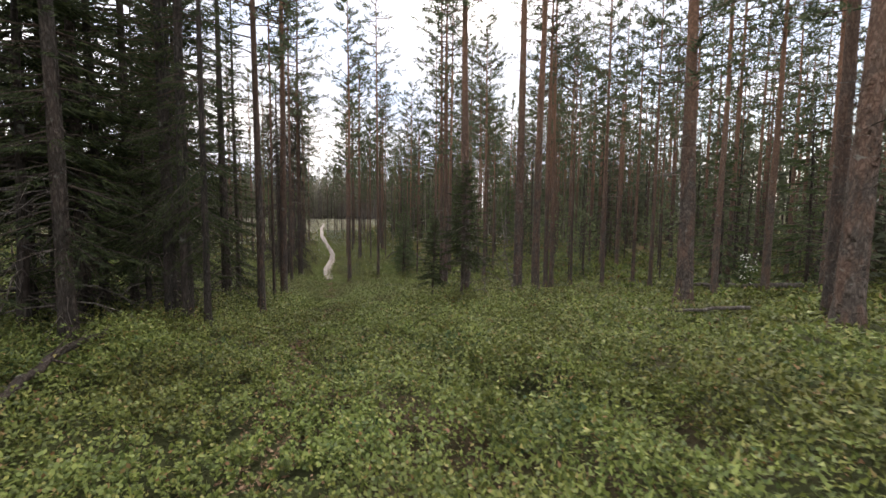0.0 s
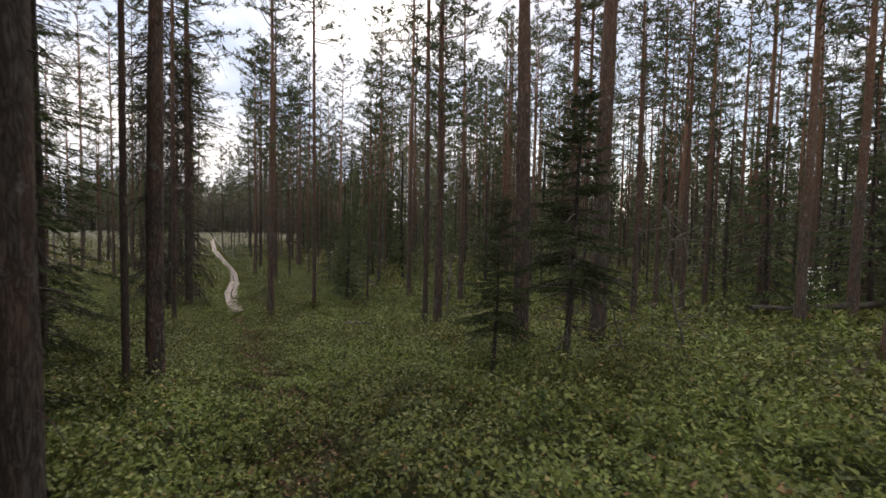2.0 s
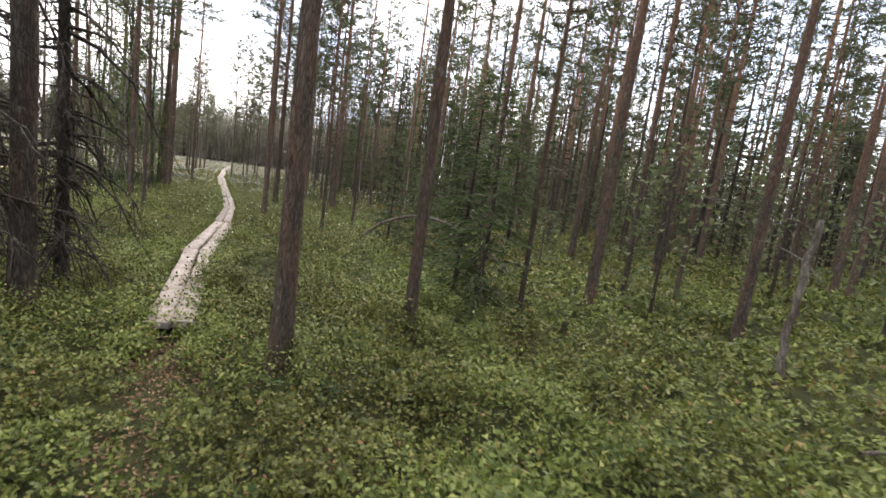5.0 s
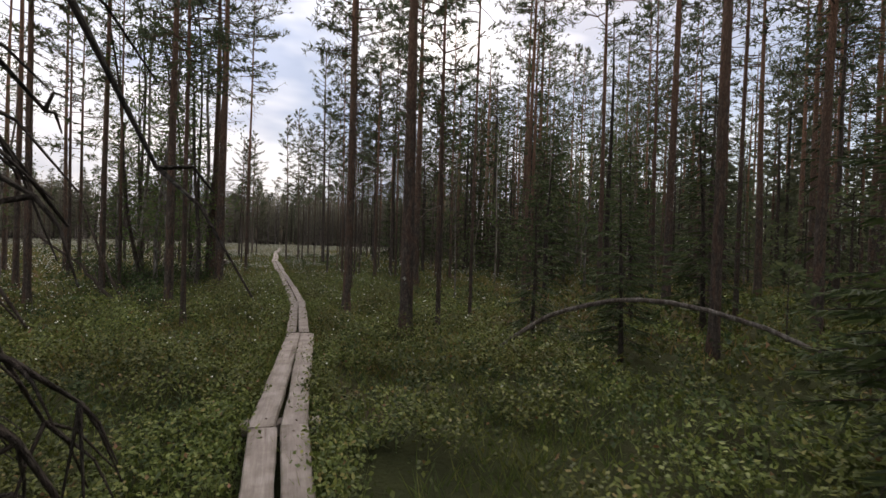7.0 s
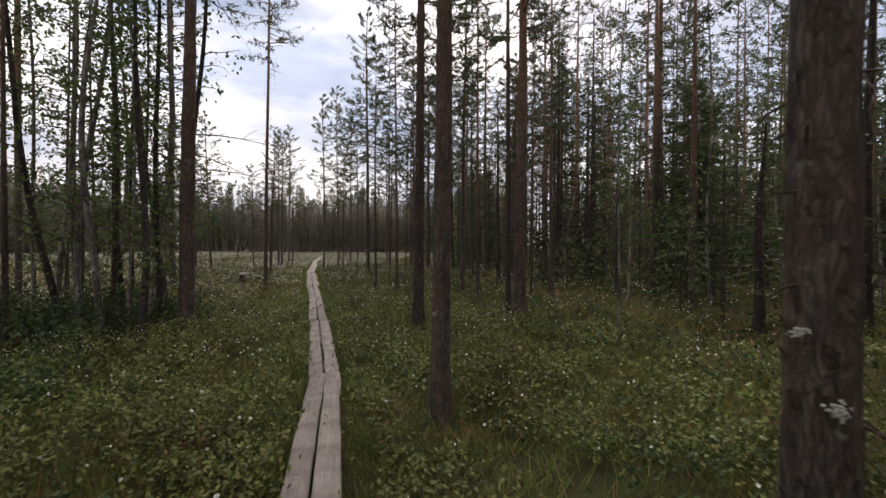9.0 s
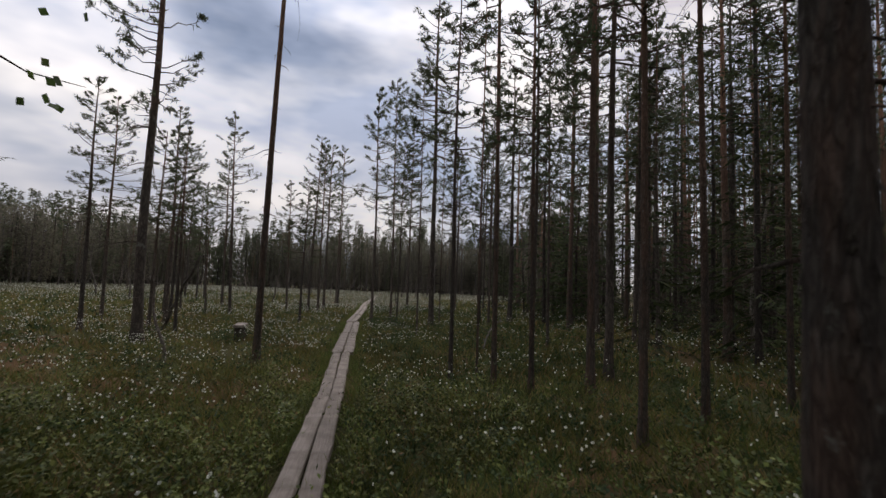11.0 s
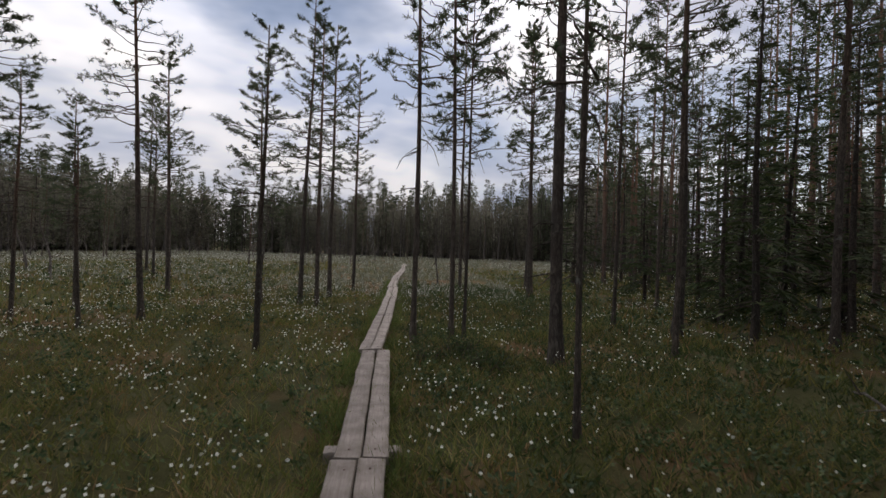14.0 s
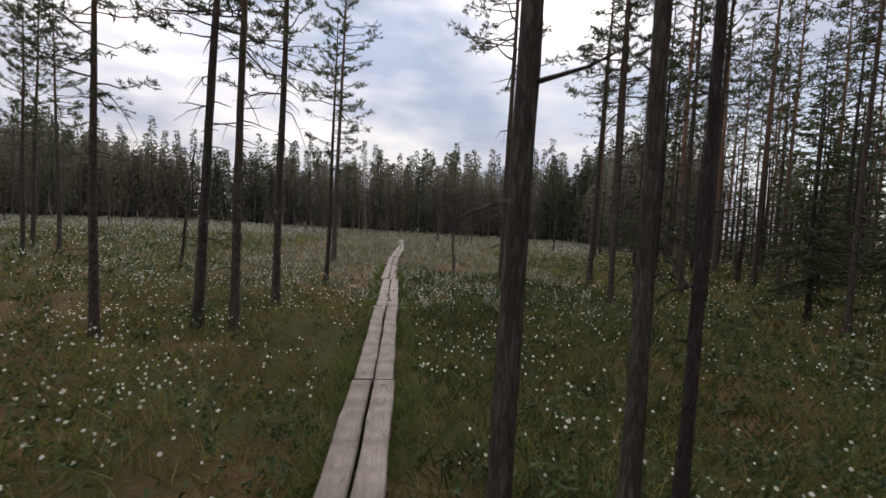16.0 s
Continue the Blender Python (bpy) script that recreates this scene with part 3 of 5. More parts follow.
def birch(seed, h, r, spread, boughs, leaves, leaf_size=0.05, low=0.18, bark=None):
    rng = np.random.default_rng(seed)
    root = new("birch_tree")
    pts = stem_points(rng, h, 0.2, 24)
    stem = Pile()
    stem.tube(pts, stem_radii(pts[:, 2], h, r), 10, 0.03, rng)
    part("trunk", stem.mesh("birch_trunk", bark or BIRCH_BARK, True), root)
    wood, leaf = Pile(), Pile()
    for k in range(boughs):
        u = (k + rng.uniform()) / boughs
        z = h * (low + (0.97 - low) * u)
        a = rng.uniform(0, 6.283)
        reach = spread * (1.1 - 0.8 * u) * rng.uniform(0.5, 1.1)
        way = np.array([math.cos(a), math.sin(a), 0.55])
        line = twig_line(at_height(pts, z), way / np.linalg.norm(way), reach, -0.35, rng, 6, 0.1)
        wood.tube(line, np.linspace(0.006 + 0.007 * reach, 0.002, 6), 3)
        m = leaves
        s = rng.uniform(0.25, 1.0, m)
        o = np.stack([np.interp(s * 5, range(6), line[:, c]) for c in range(3)], 1) + rng.normal(size=(m, 3)) * 0.09 * (0.5 + reach)
        out = unit(rng, m)
        out[:, 2] -= 0.5
        leaf.blades(o, out, leaf_size * rng.uniform(0.7, 1.3, m), leaf_size * 0.38, rng)
    part("crown", two_tone("birch_crown", wood, LIMB, leaf, BIRCH_LEAVES), root, "small fresh green leaves")
    return root


def snag(seed, h, r):
    rng = np.random.default_rng(seed)
    root = new("dead_pine")
    pts = stem_points(rng, h, 0.12, 18)
    stem = Pile()
    stem.tube(pts, stem_radii(pts[:, 2], h, r), 8, 0.05, rng)
    stubs(stem, pts, 0.4, h * 0.97, 16, rng, (0.1, 0.5))
    part("trunk", stem.mesh("dead_trunk", DEAD_WOOD, True), root)
    return root

# ---- the ground ----
def spaced(lo, hi, step, far):
    mid = list(np.arange(lo, hi + step / 2, step))
    out, s = [], step
    a, b = mid[0], mid[-1]
    while b < far:
        s *= 1.35
        a, b = a - s, b + s
        out.append(b)
        mid.insert(0, a)
    return np.array(mid + out)


gx, gy = spaced(-30, 18, 0.3, 2400), spaced(-6, 62, 0.3, 2400)
mx_, my_ = np.meshgrid(gx, gy)
gv = np.stack([mx_, my_, height(mx_, my_)], -1).reshape(-1, 3)
i_, j_ = np.meshgrid(np.arange(len(gy) - 1), np.arange(len(gx) - 1), indexing="ij")
p_ = (i_ * len(gx) + j_).ravel()
gf = np.stack([p_, p_ + 1, p_ + 1 + len(gx), p_ + len(gx)], 1)
ground = tagged(new("ground", mesh_of("ground", gv, gf, GROUND, True)),
                "mossy forest floor falling gently into an open bog", "ground", kind="structure")

# ---- trees where they stand: x, y, trunk radius ----
PINES_a = [
    (5.07, 5.69, 0.159), (5.36, 6.29, 0.098), (-2.56, 6.48, 0.054), (-3.17, 8.65, 0.027), (4.73, 8.97, 0.154), (-3.13, 9.07, 0.069),
    (0.50, 10.19, 0.098), (1.71, 10.46, 0.103), (2.35, 11.59, 0.105), (0.08, 13.19, 0.076), (-0.04, 13.82, 0.052), (3.14, 13.98, 0.071),
    (-4.72, 14.39, 0.048), (5.05, 14.51, 0.070), (3.48, 14.68, 0.072), (6.83, 15.10, 0.068), (4.36, 15.58, 0.048),
    (6.49, 15.67, 0.063), (-3.22, 15.94, 0.069), (12.03, 16.08, 0.079), (-5.11, 16.57, 0.080), (-2.31, 16.58, 0.050),
    (1.57, 17.36, 0.062), (-0.97, 17.64, 0.030), (0.28, 18.43, 0.072), (2.09, 19.16, 0.041), (1.50, 19.63, 0.044),
]
PINES_b = [
    (-0.36, 21.69, 0.065), (8.26, 21.85, 0.080), (6.96, 21.89, 0.059), (-4.04, 22.57, 0.086), (-6.93, 22.72, 0.034), (2.07, 22.85, 0.079),
    (-3.58, 23.02, 0.036), (-7.73, 23.99, 0.065), (-2.97, 24.05, 0.030), (-9.91, 24.15, 0.054), (-5.05, 24.48, 0.065), (2.38, 24.94, 0.048),
    (-1.79, 25.16, 0.044), (1.48, 25.84, 0.088), (-10.11, 26.26, 0.056), (0.27, 26.47, 0.056), (-9.90, 26.48, 0.034), (-8.03, 26.74, 0.086),
    (-8.49, 27.58, 0.083), (-5.39, 27.80, 0.073), (-3.78, 29.06, 0.106), (-3.91, 29.53, 0.047), (-4.98, 30.64, 0.036), (-4.34, 31.06, 0.035),
    (-3.00, 32.22, 0.035), (-5.75, 32.32, 0.032), (-5.05, 32.47, 0.049), (-2.47, 32.54, 0.050), (-6.19, 32.56, 0.034),
]
PINES_c = [
    (-6.42, 32.98, 0.017), (-6.80, 33.25, 0.032), (-9.50, 32.90, 0.050), (-5.68, 33.36, 0.031), (-4.58, 33.67, 0.059), (-12.88, 34.70, 0.119),
    (-5.16, 36.54, 0.033), (-4.04, 37.69, 0.037), (-8.11, 37.74, 0.026), (-2.44, 38.25, 0.058), (-2.77, 39.06, 0.058),
    (-2.45, 39.12, 0.054), (-8.12, 40.05, 0.080), (-6.51, 40.89, 0.038), (-10.17, 41.02, 0.045), (-9.65, 41.39, 0.041),
    (-9.45, 41.42, 0.029), (-8.10, 41.65, 0.018), (-5.85, 43.00, 0.085), (-6.89, 43.25, 0.037), (-3.90, 42.10, 0.060), (-3.37, 40.77, 0.088), (-0.91, 47.12, 0.069), (-4.98, 47.67, 0.047),
    (-10.44, 47.87, 0.054), (-6.96, 48.06, 0.045), (-8.44, 48.41, 0.049), (-8.34, 48.89, 0.056), (-6.73, 49.95, 0.055), (-8.51, 50.61, 0.060),
]
TALL_SPRUCES_a = [
    (-3.57, 4.35, 0.075), (-2.80, 5.03, 0.060), (-2.50, 4.87, 0.036), (-3.05, 5.15, 0.065), (-4.20, 5.70, 0.057), (-3.96, 5.90, 0.053),
    (-5.02, 5.60, 0.063), (-3.82, 8.09, 0.080),
]
BIRCHES_a = [
    (-8.75, 26.78, 0.020), (-9.07, 26.80, 0.044), (-9.37, 26.87, 0.043), (-2.90, 27.01, 0.018), (-8.89, 27.31, 0.055), (-10.14, 27.36, 0.044),
    (-10.64, 27.72, 0.031), (-9.79, 27.95, 0.034), (-1.15, 31.17, 0.030), (3.77, 33.18, 0.043),
]
SNAGS_a = [
    (-10.86, 32.84, 0.030),
    (-11.84, 51.65, 0.040),
]

# bog pines and young spruces: x, y, height
BOG_PINES = [
    (-13.2, 36.15, 4.3), (-15.0, 35.6, 5.6),
    (-14.9, 38.0, 6.3), (-17.6, 42.2, 4.3), (-15.7, 39.2, 5.6), (-14.3, 36.7, 5.2), (-16.5, 37.7, 5.6),
    (-11.95, 39.7, 4.3), (-14.05, 43.2, 4.6), (-13.2, 44.1, 6.2), (-13.55, 43.95, 6.6), (-13.6, 45.7, 7.2), (-15.26, 40.2, 3.4),
    (-15.0, 41.1, 6.3), (-13.8, 47.9, 5.0), (-16.95, 40.5, 4.0), (-17.6, 44.7, 6.8), (-21.3, 48.3, 5.8), (-21.7, 49.5, 6.4), (-23.25, 50.1, 7.0), (-15.4, 52.1, 8.4),
]
YOUNG_SPRUCES = [
    (0.37, 8.75, 2.7), (-0.2, 9.1, 1.8), (8.8, 14.5, 5.0), (10.8, 13.6, 6.0), (-1.5, 17.5, 2.5), (-1.53, 18.54, 2.8),
    (-2.14, 23.15, 2.5), (-0.45, 23.55, 3.0), (0.74, 23.5, 3.4), (-1.57, 21.56, 2.3), (0.42, 31.8, 5.0), (1.17, 32.5, 5.5), (1.65, 33.9, 5.8), (-0.44, 35.0, 3.2),
    (5.0, 35.8, 5.0), (-5.1, 48.5, 4.0), (-3.8, 48.0, 5.0), (-3.4, 44.6, 5.8), (-3.6, 46.0, 6.0),
]

SHAPES = {
    "pine": [pine(11 + k, h, 0.1, c, s, n, 11, PINE_BARK, blade=0.115) for k, (h, c, s, n) in enumerate(
        ((10.5, 0.5, 1.15, 54), (12.0, 0.55, 1.25, 56), (9.5, 0.46, 1.05, 52), (12.5, 0.58, 1.3, 54), (10.0, 0.4, 1.0, 56)))],
    "wood_pine": [pine(21 + k, h, 0.1, c, s, n, 7, PINE_BARK, lite=True) for k, (h, c, s, n) in enumerate(
        ((11.0, 0.48, 1.2, 40), (12.5, 0.55, 1.25, 38), (10.0, 0.42, 1.1, 42)))],
    "bog": [bog_pine(31 + k, h, 0.05, c, s, n, 12) for k, (h, c, s, n) in enumerate(
        ((6.5, 0.42, 1.1, 50), (6.0, 0.48, 1.0, 44), (7.0, 0.45, 1.15, 54)))],
    "small_bog": [bog_pine(36 + k, h, 0.05, c, s, n, 9) for k, (h, c, s, n) in enumerate(((6.5, 0.4, 1.1, 30), (6.5, 0.46, 1.0, 28)))],
    "tall": [spruce(51 + k, h, 0.09, f, s, 0.3, 6, SPRUCE_BARK, 13, 9, 0.7, 0.12, 2, 0.082) for k, (h, f, s) in enumerate(((9.5, 0.7, 1.2), (8.5, 0.5, 1.1), (10.5, 1.0, 1.3)))],
    "bare": [spruce(58 + k, h, 0.07, f, s, 0.28, 6, SPRUCE_BARK, 22, 16, 0.6, 0.09, 2, 0.075) for k, (h, f, s) in enumerate(((9.5, 1.5, 1.15), (8.5, 1.2, 1.05)))],
    "withered": [spruce(56 + k, 7.5, 0.05, 4.2, 0.95, 0.3, 4, SPRUCE_BARK, 6, 100, 0.6, 0.13, 2, 0.085, None, SPRUCE_BARK) for k in range(2)],
    "wood_spruce": [spruce(61 + k, h, 0.07, f, s, 0.36, 5, SPRUCE_BARK, 7, 0, 0.9, 0.17, 1, 0.11, YOUNG_NEEDLES) for k, (h, f, s) in enumerate(((6.0, 0.2, 1.1), (8.0, 0.3, 1.3), (4.0, 0.12, 0.85)))],
    "edge_spruce": [spruce(66 + k, h, 0.07, f, s, 0.38, 5, SPRUCE_BARK, 5, 0, 0.9, 0.24, 1, 0.11) for k, (h, f, s) in enumerate(((6.0, 0.2, 1.1), (8.0, 0.3, 1.3), (4.0, 0.12, 0.85)))],
    "young": [spruce(71 + k, h, 0.03, f, s, 0.15, 6, SPRUCE_BARK, 15, 3, 0.8, 0.13, 2, 0.085, YOUNG_NEEDLES) for k, (h, f, s) in enumerate(((3.0, 0.35, 0.6), (3.0, 0.4, 0.66)))],
    "thick_young": [spruce(75 + k, 3.0, 0.03, f, s, 0.115, 6, SPRUCE_BARK, 78, 14, 0.72, 0.055, 2, 0.13, None, None, 0.42) for k, (f, s) in enumerate(((0.95, 0.56), (1.1, 0.6)))],
    "birch": [birch(91 + k, h, 0.045, s, 34, 34) for k, (h, s) in enumerate(((7.5, 1.1), (6.5, 0.95)))],
    "dark_birch": [birch(95 + k, h, 0.04, s, 30, 18, 0.06, 0.12, SPRUCE_BARK) for k, (h, s) in enumerate(((7.5, 0.8), (6.0, 0.7)))],
    "snag": [snag(101 + k, h, 0.03) for k, h in enumerate((3.0, 2.2))],
}
LABELS = {
    "pine": "tall straight pine with grey lower and orange upper bark",
    "wood_pine": "tall pine standing deeper in the forest",
    "bog": "slender bog pine with a thin tufted crown", "small_bog": "small stunted pine out on the open bog", "thick_young": "dense dark young spruce growing in the bilberry",
    "bare": "dark spruce with bare stem and many dead lower twigs", "withered": "withered spruce hung with dark twisted dead branches", "tall": "dark dense spruce with drooping and dead lower branches",
    "wood_spruce": "green understorey spruce deeper in the forest", "edge_spruce": "dark spruce in the close stand beside the bog",
    "young": "young green spruce growing among the bilberry",
    "birch": "thin pale birch with small fresh green leaves", "dark_birch": "thin dark stem of a crowded birch clump",
    "snag": "bare grey dead pine stem on the bog",
}
GROUPS = {"pine": "forest pines", "wood_pine": "deeper forest pines", "bog": "bog pines", "small_bog": "bog pines", "thick_young": "young spruces", "bare": "dark spruces", "withered": "dark spruces", "tall": "dark spruces", "wood_spruce": "understorey spruces", "edge_spruce": "understorey spruces",
          "young": "young spruces", "birch": "birches", "dark_birch": "clump of dark birches", "snag": "dead stems"}
CATEGORY = {"pine": "pine tree", "wood_pine": "pine tree", "bog": "pine tree", "small_bog": "pine tree", "thick_young": "spruce tree", "bare": "spruce tree", "withered": "spruce tree", "tall": "spruce tree", "wood_spruce": "spruce tree", "edge_spruce": "spruce tree", "young": "spruce tree",
            "birch": "birch tree", "dark_birch": "birch tree", "snag": "dead tree"}
GIRTH = {"pine": 0.1, "wood_pine": 0.1, "bog": 0.05, "small_bog": 0.05, "thick_young": 0.03, "bare": 0.07, "withered": 0.05, "tall": 0.09, "wood_spruce": 0.07, "edge_spruce": 0.07, "young": 0.03, "birch": 0.045, "dark_birch": 0.04, "snag": 0.03}
used = set()
stood = []


def plant(kind, x, y, radius=None, tall=1.0, lean=0.0, lean_way=0.0, shape=None, rng=random):
    """Stand one tree of a kind on the ground; the shapes themselves are used up first."""
    k = rng.randrange(len(SHAPES[kind])) if shape is None else shape
    proto = SHAPES[kind][k]
    wide = 1.0 if radius is None else min(1.9, max(0.16, radius / GIRTH[kind]))
    m = (Matrix.Translation((x, y, float(height(x, y)) - 0.02)) @ Matrix.Rotation(radians(lean_way), 4, "Z") @ Matrix.Rotation(radians(lean), 4, "Y")
         @ Matrix.Rotation(rng.uniform(0, 6.28), 4, "Z"))
    crown = tall if kind in ("young", "thick_young") else tall ** 0.6 if kind in ("bog", "small_bog") else wide ** 0.45
    if kind in ("tall", "bare"):
        crown *= max(0.5, min(1.0, abs(x - float(way_x(np.array(y)))) / 2.8))
    if (kind, k) in used:
        ob = copy_thing(proto, m)
    else:
        used.add((kind, k))
        ob = proto
        ob.matrix_basis = m
    ob.scale = (crown, crown, tall)
    for c in ob.children:
        if c.name.startswith("trunk"):
            c.scale = (wide / crown, wide / crown, 1.0)
    if abs(x - float(way_x(np.array(y)))) < 1.5 and kind not in ("young", "thick_young", "withered"):
        for c in list(ob.children):
            if c.name.startswith("dead_branch") and min(v[2] for v in c.bound_box) * tall < 2.3:
                bpy.data.objects.remove(c)
    stood.append((x, y))
    return tagged(ob, LABELS[kind], CATEGORY[kind], GROUPS[kind])


pick = random.Random(5)
for x, y, r in PINES_a + PINES_b + PINES_c:
    if y > 33.2 and r > 0.025:
        plant("bog", x, y, r, min(1.5, 0.75 + r * 11) * pick.uniform(0.92, 1.06), pick.gauss(0, 0.3), pick.uniform(0, 360), None, pick)
        continue
    plant("pine", x, y, r, pick.uniform(0.85, 1.05) * (0.72 if r < 0.045 else 1.0), pick.gauss(0, 0.3), pick.uniform(0, 360), None, pick)
for x, y, r in TALL_SPRUCES_a:
    plant("bare" if y < 5.3 else "tall", x, y, max(r, 0.034), pick.uniform(0.85, 1.1), pick.gauss(0, 0.3), pick.uniform(0, 360), None, pick)
SPRUCE_THICKET = [(-3.9, 6.7), (-4.6, 7.6), (-4.3, 5.5), (-5.5, 6.8), (-5.2, 8.8), (-6.2, 7.9), (-4.4, 9.9), (-6.0, 10.2), (-7.2, 9.2), (-5.6, 5.0), (-6.8, 6.2),
                  (-5.5, 11.8), (-6.9, 11.6), (-4.6, 3.4), (-5.4, 2.4), (-3.7, 2.3)]
for x, y in SPRUCE_THICKET:
    plant("tall", x, y, pick.uniform(0.05, 0.08), pick.uniform(0.8, 1.1), pick.gauss(0, 0.3), pick.uniform(0, 360), None, pick)
for x, y, h in ((-4.5, 4.9, 5.5), (-5.3, 6.3, 6.5), (-4.7, 8.3, 6.0), (-6.4, 4.4, 6.5), (-6.2, 9.4, 6.5), (-3.6, 5.6, 3.0)):
    plant("thick_young", x, y, 0.012 * h, h / 3.0, pick.gauss(0, 1), pick.uniform(0, 360), None, pick)
for x, y in ((-5.3, 17.35), (-5.45, 16.3), (-6.0, 17.0), (-6.4, 18.2)):
    plant("withered", x, y, 0.05, pick.uniform(0.9, 1.05), 0.6, pick.uniform(0, 360), None, pick)
for x, y, h in YOUNG_SPRUCES:
    plant("thick_young" if y < 13 else "young", x, y, 0.012 * h, h / 3.0, pick.gauss(0, 1), pick.uniform(0, 360), None, pick)
for x, y, h in BOG_PINES:
    plant("bog", x, y, 0.012 + 0.0065 * h, h / 6.5, pick.gauss(0, 1.2), pick.uniform(0, 360), None, pick)
for x, y, r in BIRCHES_a:
    plant("birch", x, y, r, pick.uniform(0.85, 1.1), pick.gauss(0, 1.5), pick.uniform(0, 360), None, pick)
CLUMP = [(-8.6, 27.2), (-8.95, 27.6), (-9.3, 27.3), (-9.55, 27.9), (-9.2, 28.3), (-8.8, 28.0), (-9.8, 27.2), (-10.2, 27.9), (-10.6, 28.4), (-9.9, 28.6), (-8.4, 26.4), (-10.9, 29.2)]
for x, y in CLUMP:
    plant("dark_birch", x, y, pick.uniform(0.022, 0.045), pick.uniform(0.8, 1.15), pick.gauss(0, 4), pick.uniform(0, 360), None, pick)
for x, y in ((0.6, 31.2), (1.9, 33.4), (2.6, 34.6), (3.6, 33.2), (3.3, 36.0), (4.6, 34.4), (1.2, 29.6), (2.9, 30.6), (4.4, 31.4), (-0.9, 37.2), (5.6, 36.6)):
    plant("birch", x, y, pick.uniform(0.03, 0.05), pick.uniform(0.7, 1.05), pick.gauss(0, 1.5), pick.uniform(0, 360), None, pick)
for x, y, r in SNAGS_a:
    plant("snag", x, y, r, 0.42 if y < 40 else 1.0, pick.gauss(0, 1.5), pick.uniform(0, 360), None, pick)


def open_bog(x, y):
    """How far a place lies inside the open bog, which widens away from the forest's edge."""
    w = float(np.interp(y, WAY_Y + (130.0,), WAY_X + (-34.0,)))
    left = float(np.interp(y, (24, 30, 36, 42, 60, 100), (0.5, 4, 16, 30, 35, 28)))
    right = float(np.interp(y, (24, 30, 40, 55, 75, 100), (0.0, 1.0, 2.5, 5.0, 16, 22)))
    if y < 24 or y > 94:
        return False
    return w - left < x < w + right


# the rest of the wood, thinned so that no two stems stand together
filled = 0
while filled < 136:
    x, y = pick.uniform(-30, 30), pick.uniform(-8, 72)
    way = float(way_x(np.array(y)))
    if abs(x - way) < 6.0 or open_bog(x, y) or min((x - a) ** 2 + (y - b) ** 2 for a, b in stood) < 1.7:
        continue
    if math.hypot(x + 3, y - 13) < 9.0 and x > -8:
        continue
    roll = pick.random()
    if x < way and y < 13 and roll < 0.6:
        plant("tall" if way - x < 7 else "edge_spruce", x, y, pick.uniform(0.06, 0.11), pick.uniform(0.8, 1.1), 0, 0, None, pick)
    elif roll < 0.36:
        plant("wood_spruce", x, y, pick.uniform(0.05, 0.08), pick.uniform(0.7, 1.15), 0, 0, None, pick)
    elif roll < 0.41 and y > 15:
        plant("birch", x, y, pick.uniform(0.03, 0.05), pick.uniform(0.8, 1.1), 0, 0, None, pick)
    else:
        plant("wood_pine", x, y, pick.uniform(0.055, 0.115), pick.uniform(0.8, 1.08), pick.gauss(0, 0.3), pick.uniform(0, 360), None, pick)
    filled += 1

# thick pine stand on the slope's eastern side
filled = 0
while filled < 58:
    x, y = pick.uniform(6.5, 26), pick.uniform(7, 36)
    if min((x - a) ** 2 + (y - b) ** 2 for a, b in stood) < 1.0:
        continue
    plant("wood_pine" if pick.random() < 0.7 else "wood_spruce", x, y, pick.uniform(0.05, 0.1), pick.uniform(0.8, 1.05), pick.gauss(0, 0.3), pick.uniform(0, 360), None, pick)
    filled += 1

# tall pines behind, whose crowns close the sky to the east
def arrays_of(me):
    v, f = np.empty(len(me.vertices) * 3, np.float32), np.empty(len(me.loops), np.int32)
    me.vertices.foreach_get("co", v)
    me.loops.foreach_get("vertex_index", f)
    kind = np.empty(len(me.polygons), np.int32)
    me.polygons.foreach_get("material_index", kind)
    return v.reshape(-1, 3), f.reshape(-1, 3), kind


back_bark, back_twigs, back_needles = Pile(), Pile(), Pile()
MODELS = []
for proto in SHAPES["wood_pine"]:
    named = {c.name.split(".")[0]: arrays_of(c.data) for c in proto.children}
    MODELS.append((named["trunk"], named["crown"]))
filled = 0
while filled < 150:
    y = 8 + 62 * pick.random() ** 1.7
    x = float(way_x(np.array(y))) + pick.uniform(11.5, 34) + max(0.0, y - 40) * 0.2
    if open_bog(x, y) or min((x - a) ** 2 + (y - b) ** 2 for a, b in stood) < 1.2:
        continue
    trunk, crown = MODELS[filled % 3]
    a, tall, wide = pick.uniform(0, 6.283), pick.uniform(1.0, 1.35), pick.uniform(0.6, 1.1)
    turn = np.array([[math.cos(a), -math.sin(a), 0], [math.sin(a), math.cos(a), 0], [0, 0, 1.0]])
    foot = np.array([x, y, float(height(x, y)) - 0.02])
    back_bark.add((trunk[0] * (wide, wide, tall)) @ turn.T + foot, trunk[1])
    v = (crown[0] * (1.05, 1.05, tall)) @ turn.T + foot
    back_twigs.add(v, crown[1][crown[2] == 0])
    back_needles.add(v, crown[1][crown[2] == 1])
    stood.append((x, y))
    filled += 1
backing = tagged(new("background_pines", back_needles.mesh("background_needles", PINE_NEEDLES)), "tall pine stand with tufted crowns deep in the forest", "woods", kind="stuff")
part("trunks", back_bark.mesh("background_trunks", PINE_BARK), backing)
part("twigs", back_twigs.mesh("background_twigs", LIMB), backing)

